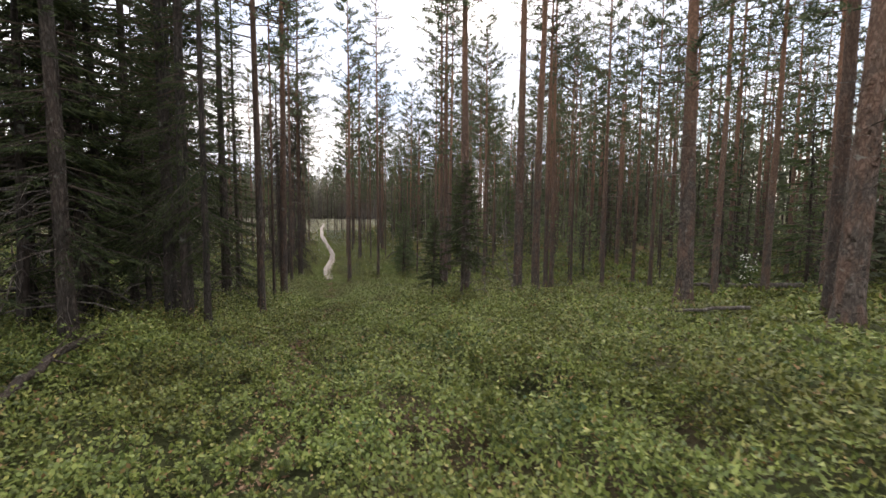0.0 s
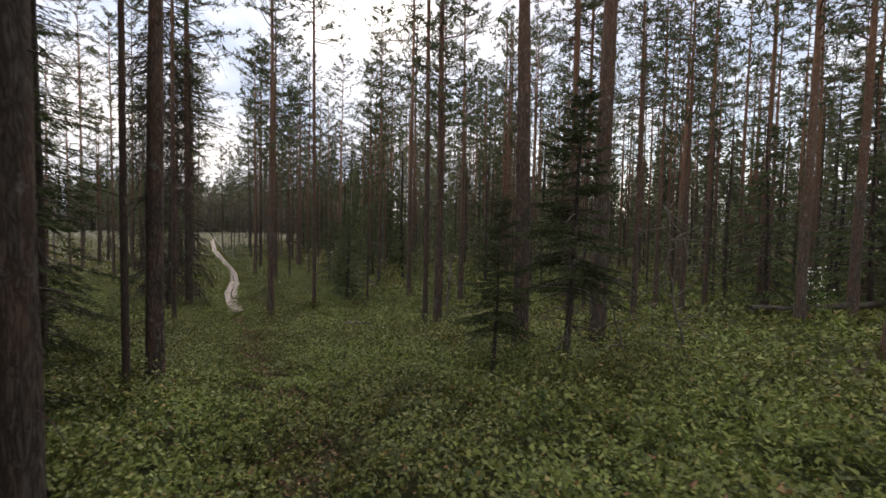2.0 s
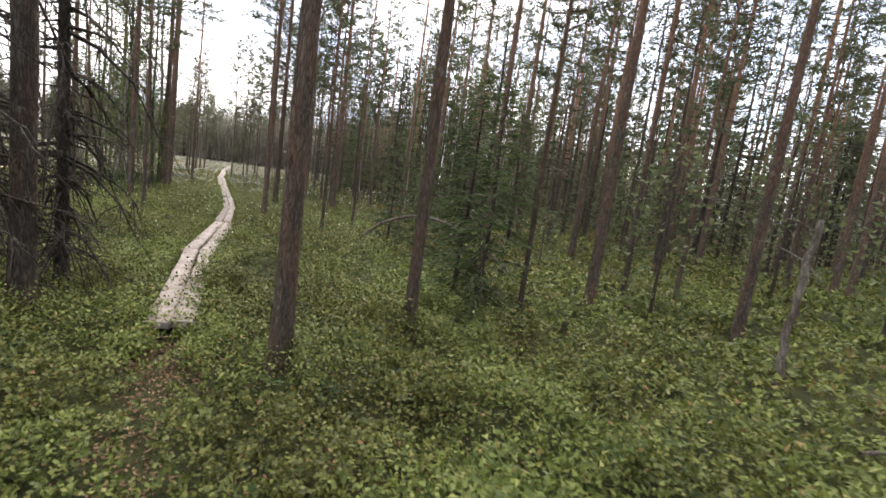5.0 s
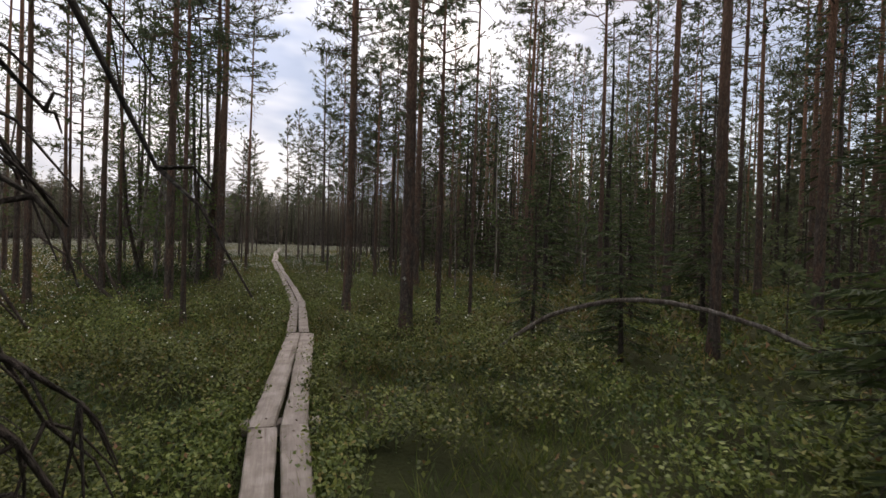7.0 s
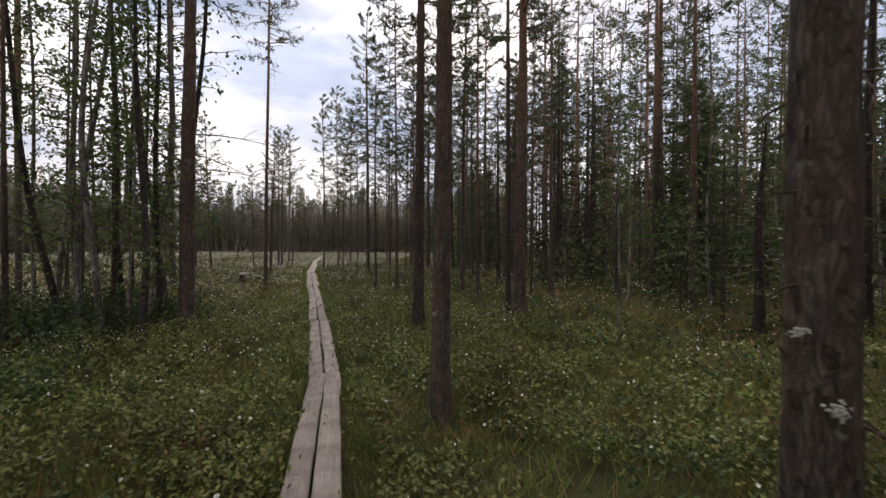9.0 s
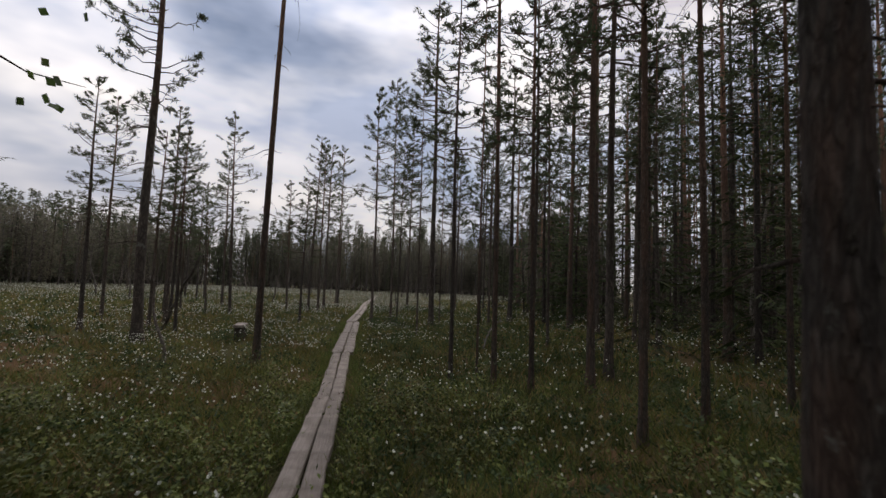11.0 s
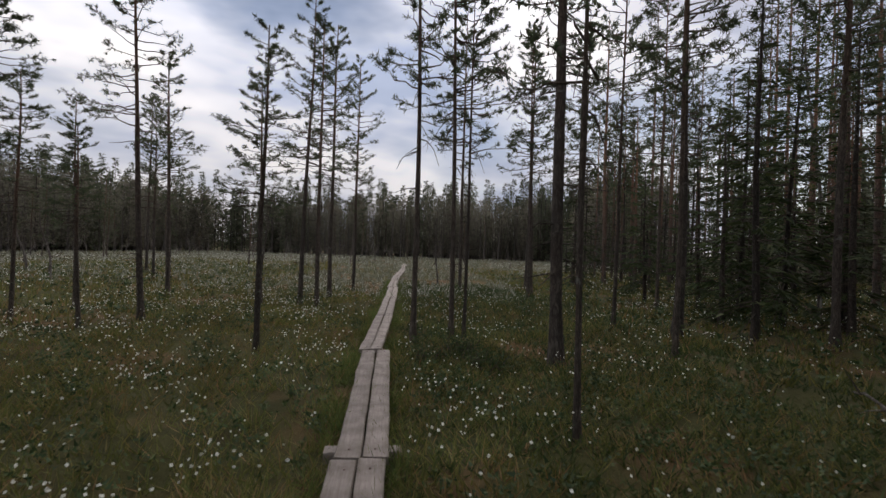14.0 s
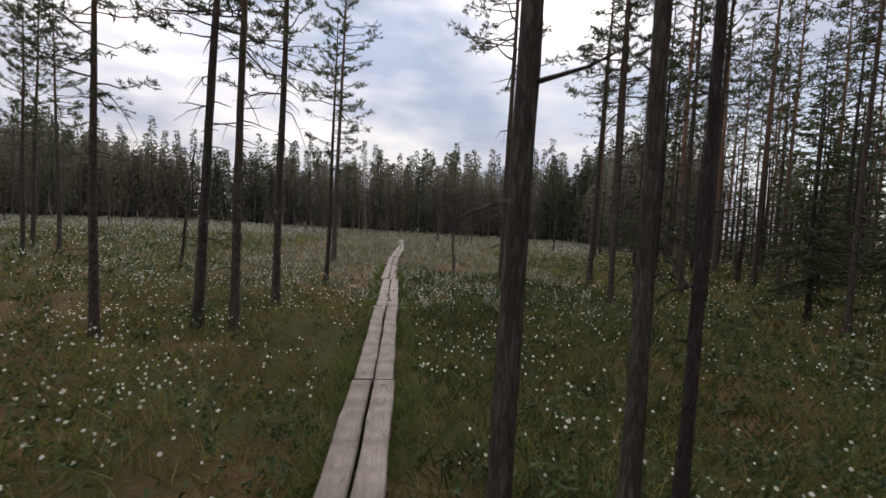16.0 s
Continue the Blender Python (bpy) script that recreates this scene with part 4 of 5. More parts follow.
# stems and young growth west of the boardwalk
filled = 0
while filled < 26:
    y = pick.uniform(19, 33)
    x = float(way_x(np.array(y))) - pick.uniform(5.2, 14.0)
    if min((x - a) ** 2 + (y - b) ** 2 for a, b in stood) < 0.7:
        continue
    roll = pick.random()
    plant("birch" if roll < 0.3 else "wood_spruce" if roll < 0.45 else "wood_pine", x, y, pick.uniform(0.035, 0.06), pick.uniform(0.7, 0.95), pick.gauss(0, 1.5), pick.uniform(0, 360), None, pick)
    filled += 1

for x, y, r in ((-11.5, 24.5, 0.05), (-12.3, 27.0, 0.06), (-13.0, 30.0, 0.05), (-14.4, 31.5, 0.06), (-13.8, 26.0, 0.055), (-12.6, 29.0, 0.045), (-15.5, 28.5, 0.06), (-16.5, 32.0, 0.06)):
    plant("wood_pine", x, y, r, pick.uniform(0.75, 0.95), 0, 0, None, pick)

# close dark stand along the bog's eastern side
filled = 0
while filled < 85:
    y = pick.uniform(24, 76)
    x = float(way_x(np.array(y))) + pick.uniform(6.0, 17.0) + max(0.0, y - 50) * 0.25
    if open_bog(x, y) or min((x - a) ** 2 + (y - b) ** 2 for a, b in stood) < 0.8:
        continue
    if pick.random() < 0.62:
        plant("edge_spruce", x, y, pick.uniform(0.05, 0.09), pick.uniform(0.6, 1.2), 0, 0, None, pick)
    else:
        plant("wood_pine", x, y, pick.uniform(0.05, 0.1), pick.uniform(0.8, 1.0), pick.gauss(0, 0.3), pick.uniform(0, 360), None, pick)
    filled += 1

for x, y in ((-1.2, 37.5), (0.2, 38.6), (-0.3, 40.5), (0.8, 42.0), (-1.0, 43.4), (0.5, 45.0), (1.4, 40.0), (-1.6, 35.6)):
    plant("edge_spruce", x, y, pick.uniform(0.05, 0.08), pick.uniform(0.9, 1.2), 0, 0, 1, pick)

# small pines and thin dead stems scattered over the bog
scattered = 0
while scattered < 46:
    x, y = pick.uniform(-60, 4), pick.uniform(42, 92)
    if not open_bog(x, y) or abs(x - float(way_x(np.array(y)))) < 3 or min((x - a) ** 2 + (y - b) ** 2 for a, b in stood) < 6:
        continue
    if y < 56 and x > -22:
        continue
    if pick.random() < 0.6:
        plant("small_bog", x, y, pick.uniform(0.03, 0.06), pick.uniform(0.35, 0.9), pick.gauss(0, 2), pick.uniform(0, 360), None, pick)
    else:
        plant("snag", x, y, pick.uniform(0.03, 0.05), pick.uniform(0.5, 1.2), pick.gauss(0, 4), pick.uniform(0, 360), None, pick)
    scattered += 1


margin = 0
while margin < 46:
    x, y = pick.uniform(-66, -8), pick.uniform(66, 93)
    if not open_bog(x, y) or min((x - a) ** 2 + (y - b) ** 2 for a, b in stood) < 2:
        continue
    plant("snag", x, y, pick.uniform(0.04, 0.07), pick.uniform(0.4, 1.0), pick.gauss(0, 3), pick.uniform(0, 360), None, pick)
    margin += 1


# shapes that no place called for are taken away again
for kind, shapes in SHAPES.items():
    for k, proto in enumerate(shapes):
        if (kind, k) not in used:
            for ob in [*proto.children_recursive, proto]:
                bpy.data.objects.remove(ob)

# ---- far woods round the bog and behind the near trees ----
def far_tree(pile_stem, pile_leaf, x, y, h, conifer, rng, n=120, big=1.0):
    z0 = float(height(x, y))
    g = min(1.0, h / 7.0)
    pile_stem.tube(np.array([[x, y, z0 - 0.2], [x, y, z0 + h * 0.5], [x, y, z0 + h * 0.97]]), (0.1 * g, 0.07 * g, 0.02 * g), 4)
    if conifer:
        u = rng.uniform(0.03, 1.0, n) ** 0.85
        rad = (1 - u) * 0.12 * h + 0.03
    else:
        u = rng.uniform(0.08, 1.0, n)
        rad = 0.2 * h * np.sin(np.pi * np.clip(0.12 + 0.86 * (u - 0.08) / 0.92, 0, 1)) + 0.1
    a, s = rng.uniform(0, 6.283, n), np.sqrt(rng.uniform(0.05, 1, n))
    o = np.stack([x + np.cos(a) * rad * s, y + np.sin(a) * rad * s, z0 + u * h], 1)
    out = np.stack([np.cos(a), np.sin(a), rng.uniform(-0.7, 0.2, n) if conifer else rng.uniform(-0.3, 0.8, n)], 1)
    pile_leaf.needles(o, out, rng.uniform(0.4, 0.9, n) * (0.6 + h * 0.05) * big, 0.17 * big, rng)


rng = np.random.default_rng(77)
stems, conifers, broad, broad_stems, under, under_stems = Pile(), Pile(), Pile(), Pile(), Pile(), Pile()


def bog_edge(s):
    """A point on the bog's far margin, from the west shore round to the east."""
    return np.interp(s, (0, 0.25, 0.45, 0.8, 1.0), (-40, -50, -52, -10, 3)), np.interp(s, (0, 0.25, 0.45, 0.8, 1.0), (34, 60, 90, 95, 72))


for k in range(1500):
    ex, ey = bog_edge(rng.uniform())
    depth = rng.uniform(0, 16)
    west = max(0.0, min(1.0, (-38 - ex) / 10))
    x, y = ex - depth * west + rng.normal() * 1.5, ey + depth * (1 - west) + rng.normal() * 1.5
    if open_bog(x, y):
        continue
    if depth < 8 and rng.uniform() < 0.9:
        far_tree(broad_stems, broad, x, y, rng.uniform(5.5, 8.8), False, rng, 500, 0.34)
    else:
        far_tree(stems, conifers, x, y, rng.uniform(6.0, 9.6) + 2.6 * (rng.uniform() < 0.3), True, rng, 340, 0.55)
for k in range(260):
    x, y = rng.uniform(-74, -40), rng.uniform(78, 110)
    if not open_bog(x, y):
        far_tree(*((broad_stems, broad) if k % 2 else (stems, conifers)), x, y, rng.uniform(6.0, 9.5), k % 2 == 0, rng, 260, 0.6)
n_far = 0
for k in range(300):
    y = rng.uniform(14, 92)
    x = float(way_x(np.array(y))) + rng.uniform(19, 42) + max(0.0, y - 50) * 0.25
    if open_bog(x, y) or min((x - a) ** 2 + (y - b) ** 2 for a, b in stood) < 0.8:
        continue
    far_tree(stems, conifers, x, y, rng.uniform(4.0, 10.0), True, rng, 230, 0.65)
while n_far < 440:
    x, y = rng.uniform(-62, 62), rng.uniform(-12, 92)
    away = abs(x - float(way_x(np.array(y))))
    if open_bog(x, y) or away < 21 or min((x - a) ** 2 + (y - b) ** 2 for a, b in stood) < 1.2:
        continue
    far_tree(stems, conifers, x, y, rng.uniform(3.0, 11.0), rng.uniform() < 0.8, rng, 150, 0.75)
    n_far += 1
for k in range(64):
    y = rng.uniform(17, 38)
    x = float(way_x(np.array(y))) + rng.uniform(5.5, 24)
    if min((x - a) ** 2 + (y - b) ** 2 for a, b in stood) > 0.5:
        far_tree(under_stems, under, x, y, rng.uniform(1.2, 3.6), False, rng, 260, 0.22)
undergrowth = tagged(new("undergrowth", under.mesh("undergrowth", UNDERGROWTH)), "light green birch undergrowth between the pine stems", "bushes", kind="stuff")
part("stems", under_stems.mesh("undergrowth_stems", LIMB), undergrowth)
woods = tagged(new("far_conifers", conifers.mesh("far_conifers", HAZED_NEEDLES)), "distant dark conifer wood beyond the bog, haze put into its green", "woods", kind="stuff")
part("trunks", stems.mesh("far_trunks", SPRUCE_BARK), woods)
thicket = tagged(new("far_thicket", broad.mesh("far_thicket", HAZED_LEAVES)), "distant grey green birch thicket edging the bog, paled with painted haze", "woods", kind="stuff")
part("trunks", broad_stems.mesh("far_thicket_trunks", DEAD_WOOD), thicket)


# ---- low plants ----
def scatter(rng, per_m2, x0, x1, y0, y1):
    n = int(per_m2 * (x1 - x0) * (y1 - y0))
    return np.stack([rng.uniform(x0, x1, n), rng.uniform(y0, y1, n)], 1)


def clumps(xy):
    """A patchy density between 0 and 1."""
    x, y = xy[:, 0], xy[:, 1]
    return np.clip(0.62 + 0.4 * np.sin(x * 1.7 + np.sin(y * 2.1)) * np.sin(y * 1.9 + 0.7 * np.sin(x * 1.1)) + 0.22 * np.sin(x * 5.3 + y * 4.1), 0, 1)


def aside(xy):
    return np.abs(xy[:, 0] - way_x(xy[:, 1]))


def bushes(pile, rng, xy, leaves, tall, leaf, spread, slim=False, verge=False):
    """Leafy dwarf shrubs: leaves gathered towards the tops of short upright stems."""
    n = len(xy)
    z = height(xy[:, 0], xy[:, 1])
    size = rng.uniform(0.5, 1.2, n) * (0.3 + 1.12 * domes(xy[:, 0], xy[:, 1])) * (1.0 if verge else np.interp(aside(xy), (0.3, 0.7), (0.45, 1.0)))
    o = np.repeat(np.stack([xy[:, 0], xy[:, 1], z], 1), leaves, 0)
    sz = np.repeat(size, leaves)
    k = len(o)
    lean = np.repeat(rng.normal(size=(n, 2)) * 0.3, leaves, 0)
    up = rng.uniform(0.15, 1.0, k) ** 0.5
    o[:, :2] += rng.normal(size=(k, 2)) * spread * sz[:, None] + lean * (tall * sz * up)[:, None]
    o[:, 2] += tall * sz * up
    out = unit(rng, k, 0.35)
    out[:, 2] += 0.25
    make = pile.sprigs if slim else pile.leaves
    make(o, out, leaf * rng.uniform(0.55, 1.35, k), leaf * (0.3 if slim else 0.34) * rng.uniform(0.8, 1.2, k), rng)


def tufts(pile, rng, xy, blades, tall, width, splay=0.5):
    n = len(xy)
    z = height(xy[:, 0], xy[:, 1])
    o = np.repeat(np.stack([xy[:, 0], xy[:, 1], z - 0.01], 1), blades, 0)
    o[:, :2] += rng.normal(size=(len(o), 2)) * 0.05
    out = rng.normal(size=(len(o), 3)) * splay
    out[:, 2] = 1.0
    pile.needles(o, out, tall * rng.uniform(0.5, 1.2, len(o)), width, rng)


def off_trail(xy, half):
    y = xy[:, 1]
    return np.abs(xy[:, 0] - way_x(y)) > half


rng = np.random.default_rng(41)
berry = Pile()


xy = scatter(rng, 330, -6.0, 3.2, 0.0, 18)
close = aside(xy) < np.where((xy[:, 1] < 6) | (xy[:, 0] > way_x(xy[:, 1])), 3.0, 2.0)
keep = (rng.uniform(size=len(xy)) < 0.55 + 0.7 * clumps(xy) ** 1.6) & close
worn = aside(xy) < 0.13
keep &= ~worn | (rng.uniform(size=len(xy)) < np.where(xy[:, 1] > 9.5, 0.28, 0.7))
xy = xy[keep]
close = aside(xy) < 1.1
bushes(berry, rng, xy[close], 23, 0.27, 0.027, 0.042)
bushes(berry, rng, xy[~close], 21, 0.29, 0.034, 0.044, True)
# close growth beside the foot of the trail
xy = scatter(rng, 120, -5.0, -1.2, 10.5, 16.2)
xy = xy[(aside(xy) > 0.22) & (rng.uniform(size=len(xy)) < clumps(xy[:, ::-1]))]
bushes(berry, rng, xy, 10, 0.2, 0.028, 0.05)
xy = scatter(rng, 175, -8.5, 5.5, 0.0, 19)
close = aside(xy) < np.where((xy[:, 1] < 6) | (xy[:, 0] > way_x(xy[:, 1])), 3.0, 2.0)
xy = xy[(rng.uniform(size=len(xy)) < 0.3 + 0.7 * clumps(xy)) & ~close & (aside(xy) < 4.6)]
bushes(berry, rng, xy, 14, 0.29, 0.048, 0.05, True)
xy = scatter(rng, 70, -13, 12, -1, 21)
xy = xy[(rng.uniform(size=len(xy)) < 0.3 + 0.7 * clumps(xy)) & (aside(xy) >= 4.6) & (aside(xy) < 9)]
bushes(berry, rng, xy, 9, 0.23, 0.07, 0.07, True)
xy = scatter(rng, 16, -26, 28, -4, 28)
xy = xy[(rng.uniform(size=len(xy)) < 0.4 + 0.6 * clumps(xy)) & (aside(xy) >= 9)]
bushes(berry, rng, xy, 8, 0.24, 0.14, 0.13, True)
xy = scatter(rng, 5, -44, 44, -14, 30)
xy = xy[(xy[:, 0] < -26) | (xy[:, 0] > 28) | (xy[:, 1] < -4)]
bushes(berry, rng, xy, 6, 0.25, 0.22, 0.2, True)
xy = scatter(rng, 260, -11.5, -1, 17.5, 32)
xy = xy[(rng.uniform(size=len(xy)) < np.clip(clumps(xy) * 2.6 - 1.1, 0.03, 1.0) * np.interp(xy[:, 1], (18, 28, 32), (1.0, 0.8, 0.25))) & (aside(xy) > 0.27) & (aside(xy) < 2.6)]
bushes(berry, rng, xy, 17, 0.36, 0.031, 0.055)
xy = scatter(rng, 90, -12, 2, 18, 30)
xy = xy[(rng.uniform(size=len(xy)) < (0.2 + 0.8 * clumps(xy)) * np.interp(xy[:, 1], (18, 30), (1.0, 0.6))) & (aside(xy) >= 2.6) & (aside(xy) < 5)]
bushes(berry, rng, xy, 8, 0.21, 0.055, 0.05, True)
xy = scatter(rng, 34, -18, 9, 18, 30)
xy = xy[(rng.uniform(size=len(xy)) < (0.3 + 0.7 * clumps(xy)) * np.interp(xy[:, 1], (18, 30), (1.0, 0.3))) & (aside(xy) >= 5)]
bushes(berry, rng, xy, 8, 0.2, 0.09, 0.08, True)
# growth that closes in over the planks' edges
n = 3000
y = 16.1 + 15.0 * rng.uniform(size=n) ** 2.0
off = rng.uniform(0.13, 0.42, n) * np.interp(y, (16.2, 18.5, 20.0), (0.8, 1.0, 1.15)) * np.sign(rng.uniform(-1, 1, n))
xy = np.stack([way_x(y) + off, y], 1)
xy = xy[(rng.uniform(size=n) < domes(xy[:, 0] * 0.5, xy[:, 1] * 0.45) * 1.6) & (np.abs(off) > np.where((off > 0) & (y > 17.3) & (y < 18.4), 0.07, np.interp(y, (16.1, 16.8, 17.4), (0.02, 0.15, 0.2))))]
bushes(berry, rng, xy, 16, 0.3, 0.03, 0.06, False, True)
tagged(new("bilberry_shrubs", berry.mesh("bilberry", BILBERRY)), "low carpet of light green bilberry shrubs", "shrubs", kind="stuff")

litter = Pile()
xy = scatter(rng, 1500, -4.6, 0.4, 1.0, 16.6)
xy = xy[aside(xy) < np.interp(xy[:, 1], (1, 6, 10, 16), (0.12, 0.16, 0.26, 0.2)) * (0.5 + domes(xy[:, 0] * 0.8, xy[:, 1] * 0.8))]
more = scatter(rng, 260, -6.0, 2.6, 0.5, 17.0)
xy = np.concatenate([xy, more[aside(more) < 2.2]])
o = np.stack([xy[:, 0], xy[:, 1], height(xy[:, 0], xy[:, 1]) + rng.uniform(0.004, 0.03, len(xy))], 1)
out = unit(rng, len(o), 0.8)
litter.blades(o, out, rng.uniform(0.012, 0.034, len(o)), 0.007, rng)
tagged(new("leaf_litter", litter.mesh("leaf_litter", LITTER)), "brown dead leaf litter on the worn forest floor", "litter", kind="stuff")

heath = Pile()
xy = scatter(rng, 60, -7, 5, 1, 18)
spots = np.sin(xy[:, 0] * 3.3 + 1.7 * np.sin(xy[:, 1] * 1.3)) * np.sin(xy[:, 1] * 2.7 + 1.2 * np.sin(xy[:, 0] * 2.1))
xy = xy[(spots > 0.55) & (aside(xy) > 0.4) & (aside(xy) < 4.5)]
bushes(heath, rng, xy, 14, 0.34, 0.036, 0.05, True)
xy = scatter(rng, 60, -18, -1, 19, 48)
xy = xy[(rng.uniform(size=len(xy)) < clumps(xy[:, ::-1] * 1.2) ** 2) & off_trail(xy, 0.3) & (np.abs(xy[:, 0] - way_x(xy[:, 1])) < 4.5)]
bushes(heath, rng, xy, 11, 0.26, 0.04, 0.05, True)
xy = scatter(rng, 7, -30, 14, 18, 60)
xy = xy[(rng.uniform(size=len(xy)) < clumps(xy)) & (np.abs(xy[:, 0] - way_x(xy[:, 1])) >= 4.5)]
bushes(heath, rng, xy, 8, 0.26, 0.09, 0.1, True)
tagged(new("heath_shrubs", heath.mesh("heath", HEATH)), "dark green bog heath shrubs between the sedges", "shrubs", kind="stuff")

sedge = Pile()
xy = scatter(rng, 120, -16.5, -2, 21, 47)
xy = xy[(rng.uniform(size=len(xy)) < 0.25 + 0.75 * clumps(xy * 0.8)) & off_trail(xy, 0.26) & (np.abs(xy[:, 0] - way_x(xy[:, 1])) < 4.2)]
tufts(sedge, rng, xy, 6, 0.19, 0.0055, 0.75)
xy = scatter(rng, 16, -34, 10, 21, 66)
xy = xy[(np.abs(xy[:, 0] - way_x(xy[:, 1])) >= 4.2)]
tufts(sedge, rng, xy, 5, 0.24, 0.012)
tagged(new("sedge_grass", sedge.mesh("sedge", SEDGE)), "olive and rusty sedge tufts on the wet bog", "grass", kind="stuff")

grass = Pile()
xy = scatter(rng, 95, -10, -1, 16, 33)
xy = xy[(rng.uniform(size=len(xy)) < (0.2 + 0.8 * domes(xy[:, 1] * 0.6, xy[:, 0] * 0.6)) * np.interp(xy[:, 1], (16, 19, 28, 33), (0.3, 0.8, 0.8, 0.2))) & (aside(xy) > 0.24) & (aside(xy) < 3.4)]
tufts(grass, rng, xy, 6, 0.24, 0.0045, 0.6)
# blades that hang over the edges of the planks
n = 5200
side = np.sign(rng.uniform(-1, 1, n))
y = rng.uniform(16.5, 52, n)
xy = np.stack([way_x(y) + side * rng.uniform(0.15, 0.32, n), y], 1)
xy = xy[rng.uniform(size=n) < domes(xy[:, 1] * 0.7, xy[:, 0])]
tufts(grass, rng, xy, 7, 0.2, 0.0045, 0.9)
tagged(new("green_grass", grass.mesh("grass", GRASS)), "fresh green grass tufts along the boardwalk", "grass", kind="stuff")

moss = Pile()
xy = scatter(rng, 130, -14, 2, 27, 52)
east = xy[:, 0] - way_x(xy[:, 1])
xy = xy[(east > 0.3) & (east < 6.0) & (rng.uniform(size=len(xy)) < np.interp(east, (0.3, 1.2, 3.5, 6.0), (0.35, 0.8, 0.7, 0.3)) * (0.35 + 0.65 * clumps(xy * 0.7)))]
tufts(moss, rng, xy, 6, 0.17, 0.007, 0.9)
tagged(new("moss_grass", moss.mesh("moss_grass", SHADED_MOSS_GRASS)), "green grass and moss, coloured darker for the trees' shade", "grass", kind="stuff")

pale = Pile()
xy = scatter(rng, 3.4, -80, 12, 46, 104)
xy = xy[np.array([open_bog(a, b) for a, b in xy])]
tufts(pale, rng, xy, 5, 0.3, 0.03, 0.6)
tagged(new("pale_sedge_grass", pale.mesh("pale_sedge", PALE_SEDGE)), "pale straw and white sedge on the far bog", "grass", kind="stuff")

cotton = Pile()


def heads(xy, rng, size, tall):
    n = len(xy)
    o = np.stack([xy[:, 0], xy[:, 1], height(xy[:, 0], xy[:, 1]) + tall * rng.uniform(0.6, 1.2, n)], 1)
    s = size * rng.uniform(0.7, 1.3, n)
    for _ in range(3):
        w = unit(rng, n)
        cotton.blades(o - w * s[:, None] * 0.5, w, s, s * 0.42, rng)


xy = scatter(rng, 92, -18, 0, 20, 50)
xy = xy[(rng.uniform(size=len(xy)) < clumps(xy[:, ::-1]) ** 2 * np.interp(xy[:, 1], (21, 26, 32), (0.1, 0.5, 0.9)) * np.interp(xy[:, 0] - way_x(xy[:, 1]), (-1.0, 1.5, 3.0), (1.0, 0.7, 0.35))) & off_trail(xy, 0.32)]
heads(xy, rng, 0.023, 0.25)
xy = scatter(rng, 8, -40, 6, 30, 80)
xy = xy[(rng.uniform(size=len(xy)) < clumps(xy)) & (aside(xy) > 6.5)]
heads(xy, rng, 0.04, 0.28)
tagged(new("cotton_grass", cotton.mesh("cotton", COTTON)), "white cottony flower heads dotting the bog", "flowers", kind="stuff")


# ---- the boardwalk: pairs of planks end to end on cross sleepers ----
def slab(w, length, t, rng, steps=9):
    """A sawn plank with worn, slightly uneven edges and ends a little askew."""
    bm = bmesh.new()
    ring = ((-1, -1), (1, -1), (1, 0.6), (0.9, 1), (-0.9, 1), (-1, 0.6))
    rows = []
    tilt = rng.uniform(-0.02, 0.02)
    for k in range(steps + 1):
        y = (k / steps - 0.5) * length
        left, right, lift = rng.gauss(0, 0.004), rng.gauss(0, 0.004), rng.gauss(0, 0.002)
        rows.append([bm.verts.new((a * w / 2 + (right if a > 0 else left), y + (a * tilt if k in (0, steps) else 0), c * t / 2 + lift)) for a, c in ring])
    for p, q in zip(rows, rows[1:]):
        for e in range(6):
            bm.faces.new((p[e], p[(e + 1) % 6], q[(e + 1) % 6], q[e]))
    bm.faces.new(rows[0])
    bm.faces.new(rows[-1][::-1])
    bmesh.ops.recalc_face_normals(bm, faces=list(bm.faces))
    me = bpy.data.meshes.new("plank")
    bm.to_mesh(me)
    bm.free()
    me.materials.append(PLANK)
    return me


def nail_head():
    bm = bmesh.new()
    bmesh.ops.create_cone(bm, cap_ends=True, segments=8, radius1=0.008, radius2=0.005, depth=0.006)
    me = bpy.data.meshes.new("nail")
    bm.to_mesh(me)
    bm.free()
    me.materials.append(RUST)
    return me


